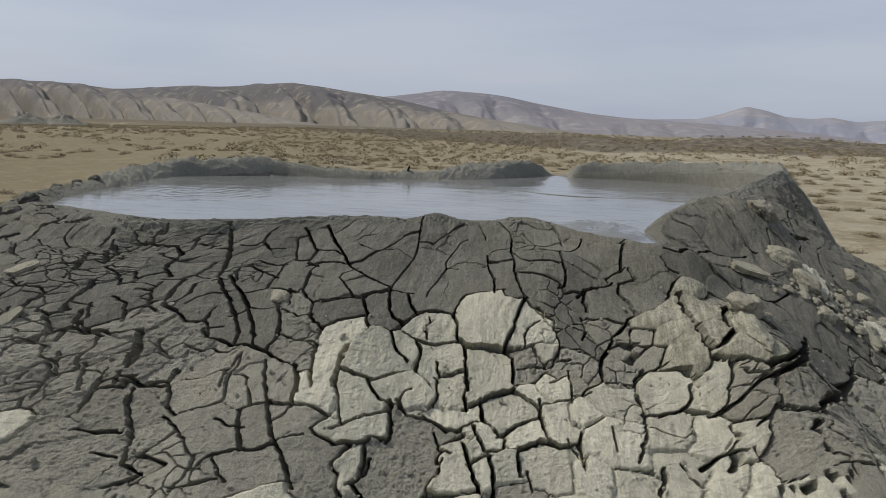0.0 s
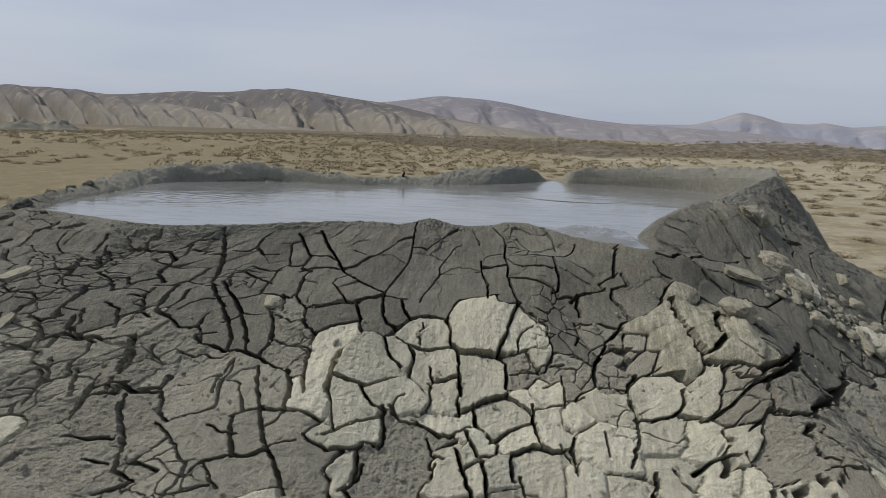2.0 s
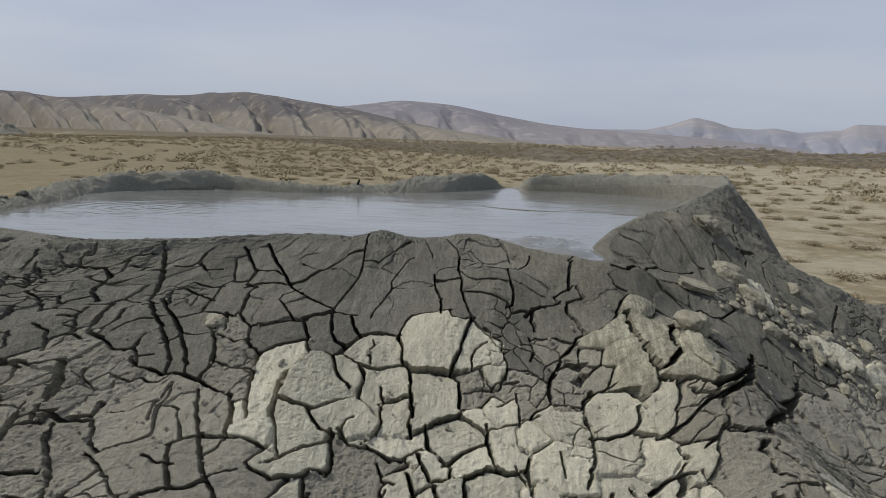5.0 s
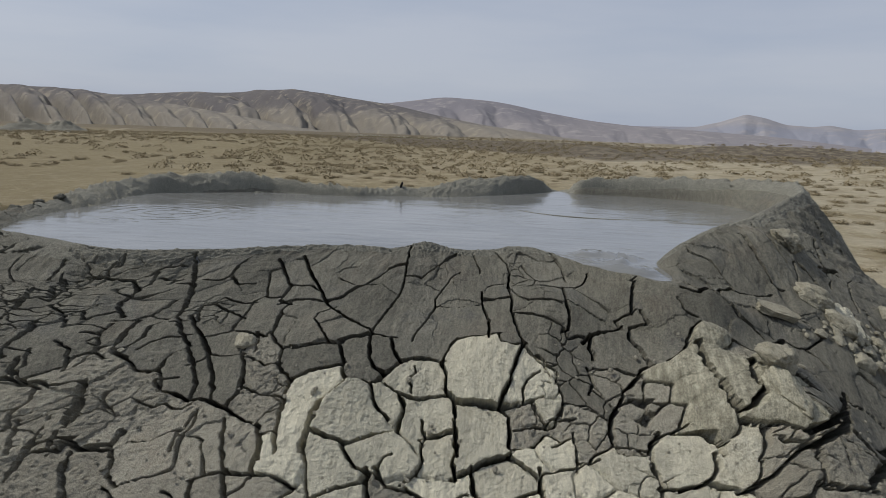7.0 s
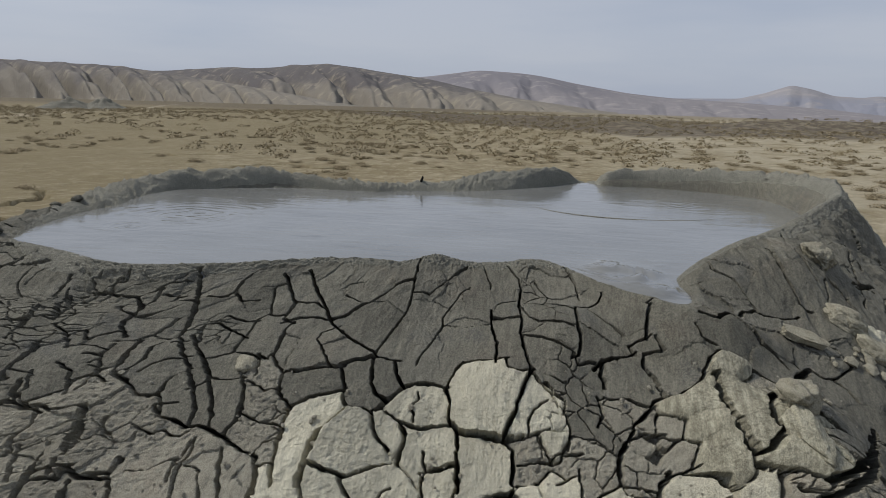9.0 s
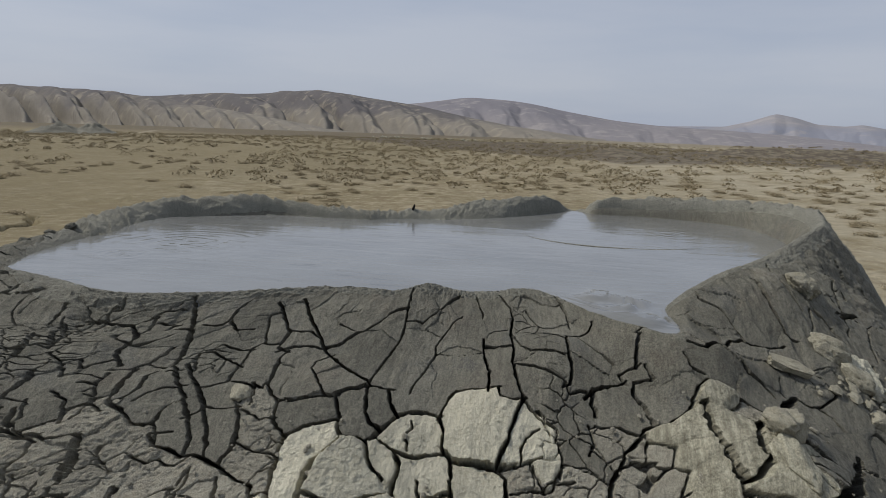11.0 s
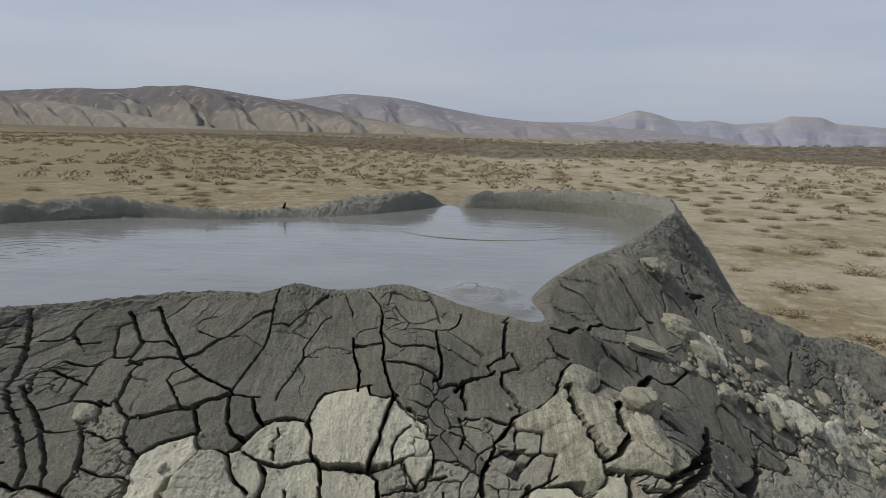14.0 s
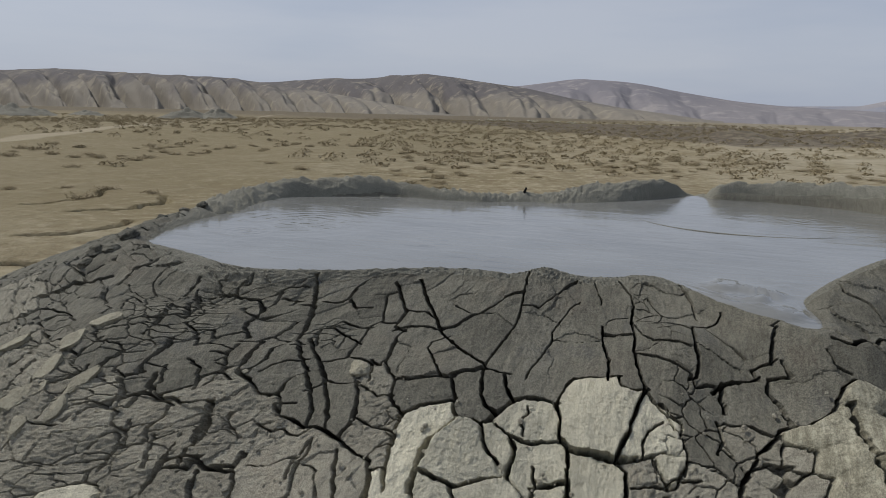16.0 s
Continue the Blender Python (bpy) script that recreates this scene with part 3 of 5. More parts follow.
PALE_LEFT = [[(-7.8, 0.96), (-7.9, 1.07), (-7.9, 1.17), (-7.7, 1.24)], [(-5.4, 1.02), (-4.0, 1.08), (-2.1, 1.08), (-6.0, 1.10), (-3.4, 1.03)], [(-1.2, 1.00), (-0.7, 1.04)], [(1.5, 0.89), (2.6, 0.87), (0.1, 0.94)], [(2.3, 1.02), (1.7, 1.06), (4.2, 1.04)], [(-4.2, 1.26), (-4.6, 1.33)],
    [(-3.7, 1.41), (-2.5, 1.38), (-4.4, 1.44)], [(-3.7, 1.53), (-3.0, 1.58)], [(-1.5, 1.20), (-1.8, 1.24)], [(3.4, 1.20), (4.0, 1.23), (2.8, 1.17)], [(4.1, 1.32), (3.1, 1.32)], [(4.3, 1.53), (4.7, 1.57)]]
PALE_MIDDLE = [[(7.2, 0.87), (8.3, 0.95), (6.1, 0.90), (10.0, 0.84), (6.5, 0.78)], [(7.5, 1.08), (8.7, 1.13), (6.8, 1.15)], [(12.9, 0.85), (11.5, 0.92), (13.1, 0.94)], [(13.4, 1.04)], [(9.1, 1.30), (8.0, 1.33), (10.3, 1.31)], [(9.8, 1.41), (10.8, 1.39)],
    [(10.9, 1.20), (11.3, 1.24)], [(7.2, 1.42)], [(13.0, 1.37), (13.5, 1.41), (12.7, 1.33)], [(14.0, 1.21), (12.8, 1.20)], [(6.4, 1.55)], [(10.7, 1.55), (11.9, 1.58)],
    [(8.4, 1.53)], [(22.4, 1.26), (22.8, 1.31), (21.1, 1.31)], [(25.2, 1.34), (24.7, 1.36), (25.6, 1.33)], [(21.2, 1.43), (22.2, 1.46), (20.6, 1.41)], [(23.8, 1.48), (23.1, 1.49)], [(25.3, 1.51), (25.2, 1.55)]]
PALE_LOW = [[(23.3, 1.65), (24.0, 1.64)], [(17.7, 1.46), (16.1, 1.43), (17.6, 1.53)], [(15.3, 1.35)], [(18.3, 1.31)], [(21.5, 1.57), (20.5, 1.61)], [(25.1, 1.66), (25.1, 1.69)],
    [(15.0, 1.60)], [(26.9, 1.75), (26.2, 1.76)], [(17.0, 1.61)]]
TONGUES = [[(25.7, 0.91), (25.0, 1.03), (25.1, 1.12), (25.3, 1.19), (26.8, 0.89), (24.9, 0.93)], [(28.9, 0.88), (27.9, 1.05), (27.4, 1.15), (29.7, 0.76), (27.9, 0.99)], [(29.4, 1.20), (30.1, 1.12), (31.7, 1.07)]]
TONGUE_SIDES = [[(37.2, 0.69), (34.0, 0.71), (38.5, 0.78)], [(32.3, 1.13), (32.0, 1.22)]]
BROWN_RIGHT = [[(23.2, 0.99), (23.1, 1.08), (21.9, 1.04)], [(19.5, 1.13), (20.0, 1.17)], [(12.1, 1.06), (11.0, 1.14)], [(15.5, 1.07), (15.6, 1.13)], [(20.6, 0.91)], [(27.2, 1.42), (26.6, 1.44)],
    [(26.6, 1.37)], [(27.2, 1.60), (28.1, 1.58), (26.5, 1.62), (27.5, 1.69)], [(29.8, 1.43), (29.4, 1.41), (30.4, 1.45)], [(36.5, 1.34), (37.3, 1.26), (32.7, 1.56)], [(28.6, 1.75)], [(22.2, 1.04), (21.7, 0.97)]]
# Long open cracks, each a line of (bearing, metres below the crest)
GAPING_CRACKS = []
GAPING_CRACKS += [[(28.4, 0.81), (27.7, 0.89), (27.2, 0.97), (26.9, 1.05), (26.8, 1.1), (26.7, 1.15), (26.7, 1.18)],
    [(32.8, 0.85), (31.2, 0.91), (29.9, 0.99), (29.1, 1.07), (29, 1.1)], [(29.9, 1.1), (28.9, 1.14), (28, 1.18), (27.6, 1.2), (26.9, 1.2), (26.7, 1.18)],
    [(38, 0.98), (35.8, 1.08), (32.4, 1.22), (30.5, 1.3), (29.5, 1.32)], [(35.8, 0.74), (37.4, 0.7), (38.5, 0.68)],
    [(29.1, 1.37), (30.1, 1.34), (31.8, 1.28), (35.4, 1.1), (39.1, 0.95)], [(30.7, 1.48), (35.4, 1.26), (38.7, 1.17), (41, 1.13)],
    [(24.4, 1.56), (24.4, 1.59), (24.1, 1.6)], [(41.5, 1.09), (40.7, 1.13), (38.6, 1.16), (36.5, 1.19)]]
GAPING_CRACKS += [[(-5.4, 0.95), (-6.1, 0.99), (-6.8, 1.04), (-6.9, 1.08), (-6.9, 1.12), (-6.8, 1.18), (-6.6, 1.23)]]
WIDE_CRACKS = []
WIDE_CRACKS += [[(-31.2, 0.04), (-29.7, 0.15), (-28.8, 0.24), (-27.6, 0.34), (-26.1, 0.48), (-25.5, 0.57), (-25.6, 0.6)],
    [(-25.6, 0.6), (-26, 0.62), (-26.3, 0.66), (-25.8, 0.72), (-26, 0.76), (-26.4, 0.78)],
    [(-28.1, 0.59), (-27.6, 0.68), (-27.1, 0.76), (-26.8, 0.8), (-25.4, 0.85), (-24.5, 0.89), (-23.7, 0.92), (-22.5, 0.92)],
    [(-22.5, 0.92), (-22.2, 0.9), (-22.4, 0.86), (-22.3, 0.83), (-21.7, 0.8)],
    [(-25.1, 0.6), (-23.4, 0.71), (-22, 0.78), (-20.9, 0.84), (-19.7, 0.91), (-18.4, 0.99), (-17.9, 1.05)],
    [(-24.5, 0.58), (-22.3, 0.7), (-20.7, 0.77), (-19.5, 0.83), (-18.1, 0.92), (-16.6, 1.01), (-16.1, 1.06)]]
WIDE_CRACKS += [[(-38.2, 0.14), (-37.6, 0.12), (-36.5, 0.12), (-35.2, 0.15), (-33.8, 0.17), (-33, 0.14), (-32.9, 0.11), (-32.6, 0.09), (-31.7, 0.08)],
    [(-33.7, 0.18), (-31.4, 0.33), (-31, 0.39), (-31.2, 0.42), (-30.9, 0.47), (-29.6, 0.55)], [(-31.7, 0.17), (-30.2, 0.21)],
    [(-28.3, 0.26), (-26.9, 0.28), (-25.9, 0.28), (-25.8, 0.24), (-26.3, 0.16), (-26.2, 0.11)],
    [(-22.8, 0.13), (-21.2, 0.21), (-19.2, 0.31), (-18.3, 0.35), (-18.2, 0.41), (-17.9, 0.46), (-16.6, 0.48)],
    [(-16.6, 0.48), (-16.6, 0.54), (-15.9, 0.63), (-15.4, 0.7), (-15.7, 0.73), (-16.6, 0.71)], [(-17.5, 0.48), (-16.5, 0.44), (-14.7, 0.42), (-12.5, 0.42)]]
WIDE_CRACKS += [[(-15.2, 0.71), (-14, 0.76), (-12.8, 0.79), (-12.6, 0.82), (-12.3, 0.87), (-11.4, 0.91), (-10.4, 0.95)],
    [(-10.4, 0.95), (-10.3, 1), (-9.9, 1.05), (-9.5, 1.12), (-9.1, 1.18), (-8.6, 1.24)],
    [(-16.3, 0.84), (-15.5, 0.89), (-14.9, 0.94), (-14.2, 1), (-14.2, 1.04), (-14.4, 1.07)],
    [(-21.5, 0.98), (-20.7, 1.02), (-19.8, 1.03), (-18.9, 1.04), (-18, 1.06), (-17.2, 1.05), (-15.8, 1.07), (-14.3, 1.09), (-13, 1.11), (-11.8, 1.13), (-11, 1.14)],
    [(-11, 1.14), (-10.3, 1.18), (-9.9, 1.22), (-9.5, 1.27)], [(-26.2, 0.97), (-25.8, 1.03), (-25.3, 1.1), (-24.7, 1.16), (-24.9, 1.18), (-24.4, 1.25)]]
WIDE_CRACKS += [[(-24.1, 1.27), (-23.7, 1.23), (-22.7, 1.26), (-20.7, 1.26), (-20.9, 1.21), (-21, 1.19)], [(-38.8, 0.32), (-40.6, 0.18), (-41.2, 0.12), (-41.1, 0.09)],
    [(-36.2, 0.39), (-37, 0.28), (-38.8, 0.17)],
    [(-20.4, 0.11), (-18, 0.22), (-15.7, 0.31), (-14, 0.37), (-12.9, 0.42), (-10.8, 0.49), (-8.5, 0.57), (-5.7, 0.64), (-4.9, 0.67)],
    [(-4.5, 0.05), (-4, 0.14), (-3.7, 0.23), (-3.4, 0.31), (-3.7, 0.4), (-4.4, 0.49), (-4.7, 0.57), (-5, 0.63), (-5, 0.67)],
    [(-12.6, 0.41), (-11, 0.4), (-9.8, 0.34), (-8.4, 0.3), (-6.5, 0.22), (-5.1, 0.19), (-3.9, 0.19)], [(1.9, 0.14), (3, 0.08), (4.3, 0.04)],
    [(8.8, 0.36), (8.8, 0.46), (9.1, 0.58), (8.9, 0.71)]]
WIDE_CRACKS += [[(12.9, 0.07), (13.8, 0.15), (13.8, 0.22), (12.9, 0.33), (12.8, 0.46), (12.2, 0.55), (12.3, 0.64), (12.5, 0.71), (12.7, 0.75)],
    [(20.2, 0.39), (18.9, 0.55), (18.7, 0.63), (18.1, 0.69), (17.5, 0.7)], [(-7.6, 0.73), (-6.8, 0.71), (-5.8, 0.7), (-4.9, 0.68), (-3.7, 0.69), (-2.2, 0.7)],
    [(-7.6, 0.75), (-6.6, 0.83), (-6.2, 0.89), (-5.4, 0.94)], [(-4.9, 0.68), (-4.5, 0.75), (-4.1, 0.82), (-3.3, 0.87), (-2.4, 0.89)],
    [(-2.4, 0.72), (-1.8, 0.77), (-0.9, 0.82)], [(-10.4, 0.95), (-9.1, 0.9), (-8.1, 0.88), (-6.5, 0.85)],
    [(-5.4, 0.94), (-4, 0.94), (-3.3, 0.95), (-2.6, 0.93), (-2.3, 0.9)], [(-3.1, 0.95), (-2.6, 0.99), (-2, 1.04), (-1, 1.07)]]
WIDE_CRACKS += [
    [(-6.4, 1.16), (-4.9, 1.18), (-3.6, 1.19), (-2.5, 1.16), (-1.5, 1.14), (-0.6, 1.13)],
    [(0.1, 1.12), (0.1, 1.1), (0.3, 1.06), (0.2, 1.01), (-0.6, 0.96), (-1.7, 0.94)], [(-2, 0.9), (-1.5, 0.86), (-0.8, 0.82), (0.5, 0.8), (2.3, 0.79), (3.6, 0.81)],
    [(3.6, 0.81), (4.1, 0.76), (4.5, 0.72), (5.2, 0.69), (7.1, 0.69), (9.1, 0.7), (10, 0.69)],
    [(3.6, 0.82), (4.1, 0.88), (4.2, 0.95), (5, 0.99), (5.2, 1.06), (5.1, 1.14), (5.4, 1.2)], [(-0, 0.97), (1.1, 0.98), (2.9, 0.97), (4.4, 0.97)]]
WIDE_CRACKS += [[(10, 0.7), (10.2, 0.75), (11.4, 0.76), (12.7, 0.75)], [(12.7, 0.75), (11.7, 0.82), (10.8, 0.9), (10.3, 0.95), (9.7, 0.99), (9.3, 1.02)],
    [(5.4, 1), (6.7, 1.01), (8.2, 1.02), (9.2, 1.03), (10, 1.06), (10, 1.11), (9.8, 1.17)], [(19.5, 0.73), (20.3, 0.7), (22.4, 0.67), (23.9, 0.65)],
    [(20.4, 0.7), (20, 0.75), (19.9, 0.79)], [(24.6, 0.67), (24, 0.72), (24.4, 0.77), (24.3, 0.83), (24.2, 0.87), (25, 0.88), (26.2, 0.85), (27.4, 0.82)],
    [(27.4, 0.82), (28.1, 0.78), (29.1, 0.73), (30.2, 0.7)]]
WIDE_CRACKS += [[(24.2, 0.87), (23.4, 0.87), (22.9, 0.9), (22.3, 0.92), (21, 0.97), (20.5, 1), (19.6, 1.05), (19, 1.08), (18.5, 1.13), (18.3, 1.19)],
    [(26.7, 1.18), (26.3, 1.21), (26, 1.24)], [(29.5, 1.32), (28.9, 1.35)],
    [(30.5, 0.55), (31.6, 0.57), (37.6, 0.36), (39, 0.37), (40.1, 0.4), (41.7, 0.44), (43.2, 0.45)],
    [(47.9, 0.16), (47.1, 0.23), (46.6, 0.28), (45.7, 0.33), (45.1, 0.38), (44.7, 0.41), (45.2, 0.45)], [(57.5, 0.4), (61.2, 0.41)],
    [(26.8, 0.48), (26, 0.54), (25.5, 0.6)], [(-41.1, 0.1), (-40.8, 0.15), (-39.9, 0.25), (-38, 0.36), (-37.2, 0.43), (-37.1, 0.48), (-36.7, 0.55)],
    [(-39.9, 0.13), (-38.3, 0.24), (-36.6, 0.37), (-36.9, 0.4)]]
WIDE_CRACKS += [[(-34.3, 0.58), (-33.9, 0.64), (-33.9, 0.7), (-33.9, 0.73), (-33.2, 0.8), (-33.9, 0.83)],
    [(-33, 0.96), (-32.8, 0.93), (-32.2, 0.91), (-31.6, 0.89), (-32.1, 0.81)], [(-26.5, 0.96), (-26, 1.03), (-25.4, 1.1), (-24.7, 1.17), (-24.9, 1.19), (-24.2, 1.26)],
    [(-25.4, 1.36), (-25.5, 1.31), (-25.6, 1.26), (-24.9, 1.26)], [(-45.3, 0.72), (-43.8, 0.72), (-43.2, 0.77), (-43.2, 0.83), (-43, 0.9)],
    [(-44.5, 0.59), (-46.2, 0.58), (-48.1, 0.61), (-50, 0.67), (-49.6, 0.75), (-50.1, 0.85)],
    [(-50.2, 0.31), (-50.6, 0.39), (-52.4, 0.47), (-52.1, 0.56), (-52.7, 0.68)], [(-26.6, 0.96), (-25.1, 1.07), (-24.5, 1.14)],
    [(-25.5, 1.33), (-25.7, 1.27), (-25.7, 1.23), (-24.8, 1.22), (-23.7, 1.22)]]
WIDE_CRACKS += [[(-23.1, 1.28), (-22.6, 1.34), (-21.4, 1.42), (-20.2, 1.5), (-19.7, 1.56), (-19.2, 1.61), (-17.8, 1.64)], [(-24.1, 1.46), (-22.9, 1.47), (-21.4, 1.48)],
    [(-17.7, 1.65), (-18.1, 1.68), (-19, 1.7)], [(-22.1, 1.25), (-20.9, 1.24), (-20.8, 1.2)], [(-20.6, 1.25), (-19.6, 1.32), (-19.3, 1.36), (-18.6, 1.39)],
    [(-13.8, 1.59), (-13.3, 1.55), (-12.2, 1.53), (-11.5, 1.52), (-10.4, 1.52), (-9.6, 1.5), (-9.3, 1.49)], [(-13.3, 1.36), (-13, 1.41), (-12.3, 1.46), (-11.5, 1.52)],
    [(-13.4, 1.35), (-12.4, 1.33), (-11.6, 1.32)],
    [(-13.9, 1.13), (-13, 1.21), (-12, 1.28), (-11, 1.36), (-10.1, 1.43), (-9.3, 1.49), (-8.5, 1.53), (-7.6, 1.59), (-7, 1.64)]]
WIDE_CRACKS += [[(-10.8, 1.15), (-9.8, 1.22), (-9.7, 1.28), (-9.4, 1.33)], [(-14.6, 1.73), (-14.3, 1.69), (-13, 1.67), (-12.1, 1.65)],
    [(-33.8, 0.85), (-33.8, 0.82), (-33.2, 0.8)], [(-31.8, 0.96), (-31.9, 0.91), (-31.4, 0.89)],
    [(-4.1, 1.19), (-3.3, 1.24), (-2.6, 1.27), (-1.8, 1.28), (-0.8, 1.29)], [(-5.4, 1.41), (-4.5, 1.38), (-3.4, 1.35), (-1.9, 1.32), (-1.6, 1.28)],
    [(-1.6, 1.28), (-1.4, 1.34), (-1.1, 1.4), (-1.2, 1.43)], [(-4.8, 1.47), (-3.4, 1.46), (-2.3, 1.43), (-1.4, 1.43)],
    [(1.8, 1.33), (2.6, 1.35), (3.6, 1.38), (4.4, 1.38), (5.3, 1.36), (6.1, 1.34)], [(2.4, 1.14), (3.8, 1.12), (5, 1.11)],
    [(5.1, 1.08), (5.4, 1.17), (5.1, 1.23), (5.3, 1.27)]]
WIDE_CRACKS += [[(5.3, 1.27), (6.6, 1.25), (7.9, 1.22), (9.6, 1.21), (10, 1.19)], [(6.6, 1.25), (6.8, 1.32), (7, 1.35), (7.7, 1.39), (8.1, 1.41)],
    [(8.1, 1.41), (9.1, 1.38), (10.4, 1.35), (11.3, 1.34)],
    [(11.9, 1.27), (11.8, 1.35), (11.9, 1.4), (12.2, 1.44), (12.8, 1.46), (13.7, 1.46), (14.4, 1.45), (14.8, 1.42)],
    [(9, 1.46), (10.1, 1.45), (11.3, 1.43), (12.2, 1.44)], [(6, 1.37), (6.4, 1.43), (6.8, 1.47), (7.8, 1.47), (8.3, 1.46), (8.4, 1.43)],
    [(5.1, 1.44), (5.5, 1.5), (6, 1.59), (6.2, 1.61)], [(9.5, 1.46), (9.4, 1.51), (9.5, 1.55)], [(7.1, 1.5), (7.3, 1.55), (7.2, 1.62)],
    [(-2.8, 1.46), (-2.5, 1.52), (-2.6, 1.58)]]
WIDE_CRACKS += [[(-2.1, 1.52), (-2.2, 1.57), (-2.5, 1.59), (-3, 1.61)], [(-2.8, 1.62), (-2.2, 1.65)], [(14.3, 1.46), (14.5, 1.52), (14.3, 1.55)],
    [(19, 1.09), (18.5, 1.16), (18.3, 1.23), (19.3, 1.24), (20.6, 1.23), (21.1, 1.18), (22, 1.15)],
    [(20.6, 1.23), (20.2, 1.28), (20.2, 1.33), (20, 1.4), (19.6, 1.46), (19, 1.5), (18.3, 1.55)],
    [(20.2, 1.36), (21.2, 1.36), (22.6, 1.35), (23.5, 1.34), (24.1, 1.32), (24.3, 1.28)], [(24.4, 1.2), (24.8, 1.25), (24.8, 1.28)],
    [(27.6, 1.34), (28, 1.36), (28.9, 1.38), (28.5, 1.43), (28.1, 1.48)], [(29.7, 1.55), (28.9, 1.58), (29.1, 1.6), (28.8, 1.65), (28.9, 1.67)]]
WIDE_CRACKS += [[(22.4, 1.58), (23.3, 1.56), (24.3, 1.55), (24.8, 1.56)], [(19.6, 1.59), (19.6, 1.62), (18.9, 1.66)], [(25.5, 1.72), (26.5, 1.75), (27.4, 1.76), (27.9, 1.75)],
    [(62.9, 0.87), (59.3, 0.91), (57.2, 0.94)], [(63.8, 1.13), (62, 1.15)], [(57.6, 0.38), (60.9, 0.4)], [(45.5, 1.12), (44.9, 1.16), (43.9, 1.17)]]
THIN_CRACKS = []
THIN_CRACKS += [[(-24.9, 0.63), (-24.2, 0.62)], [(-25.2, 0.79), (-24.7, 0.76), (-24, 0.74), (-22.8, 0.73)],
    [(-20.2, 0.89), (-19.7, 0.87), (-19.4, 0.83), (-17.8, 0.85), (-16.3, 0.84)], [(-36.3, 0.12), (-36.8, 0.07), (-36.2, 0.06), (-36.9, -0.01)],
    [(-31.7, 0.31), (-31.8, 0.24), (-32.6, 0.13)], [(-25.3, 0.27), (-23.9, 0.34), (-22.8, 0.33)],
    [(-22.2, 0.24), (-21, 0.35), (-20.1, 0.42), (-20.8, 0.46), (-20.2, 0.56), (-20.1, 0.61), (-19.6, 0.69)], [(-20, 0.43), (-18.3, 0.43)],
    [(-20, 0.59), (-22, 0.54), (-24.1, 0.48), (-24.8, 0.49), (-24.4, 0.55), (-23.4, 0.62)], [(-20.6, 0.47), (-22, 0.47), (-23.8, 0.43), (-24.1, 0.48)],
    [(-15.7, 0.73), (-19.3, 0.7), (-21.1, 0.73)]]
THIN_CRACKS += [[(-18.4, 0.34), (-17, 0.34), (-15.6, 0.34), (-14, 0.37)], [(-16.6, 0.71), (-15.8, 0.77), (-15.5, 0.81)], [(-12.7, 0.79), (-11.5, 0.78), (-10, 0.76), (-7.6, 0.74)],
    [(-15.4, 0.85), (-13.5, 0.88), (-12.3, 0.87)], [(-14, 0.99), (-12.5, 1.01), (-10.5, 1.02)], [(-20.8, 1.01), (-21.5, 0.95), (-22.3, 0.92)],
    [(-21.4, 0.96), (-20.4, 0.96)], [(-21.6, 1.06), (-20.2, 1.09), (-19.5, 1.07), (-18.5, 1.1), (-17.7, 1.09), (-17.3, 1.06)],
    [(-11.1, 1.13), (-10.9, 1.09), (-10, 1.07)], [(-10.2, 1.18), (-9.4, 1.16)], [(-16, 1.26), (-16.3, 1.21), (-16.1, 1.16), (-16.4, 1.12)],
    [(-31.7, 0.9), (-30.2, 0.93), (-29.5, 0.93), (-28.4, 0.96), (-27.6, 0.96), (-26.7, 0.95)]]
THIN_CRACKS += [[(-31.5, 0.88), (-31.2, 0.85), (-32.1, 0.76)], [(-30, 0.67), (-29.2, 0.68), (-29.4, 0.62)], [(-29.2, 0.68), (-28.4, 0.74), (-28, 0.79), (-26.8, 0.84)],
    [(-28.1, 0.86), (-28.1, 0.77)], [(-3.2, 0.27), (-1.1, 0.27), (0.4, 0.22), (1.9, 0.14)],
    [(5.1, 0.2), (3.8, 0.25), (2.7, 0.32), (1.6, 0.4), (1.7, 0.46), (1, 0.56), (0.1, 0.65), (-0.1, 0.7)],
    [(13.2, 0.34), (13.6, 0.46), (14.6, 0.53), (16.2, 0.55), (18, 0.57)], [(12.4, 0.57), (14.5, 0.61), (16.2, 0.65), (17.5, 0.68)],
    [(16.5, 0.18), (17.7, 0.35), (19.8, 0.4)], [(22.3, 0.07), (22.3, 0.14), (21.7, 0.28)], [(20.4, 0.38), (23.5, 0.33), (24.2, 0.29)],
    [(17.5, 0.7), (17.8, 0.73), (19.4, 0.71)]]
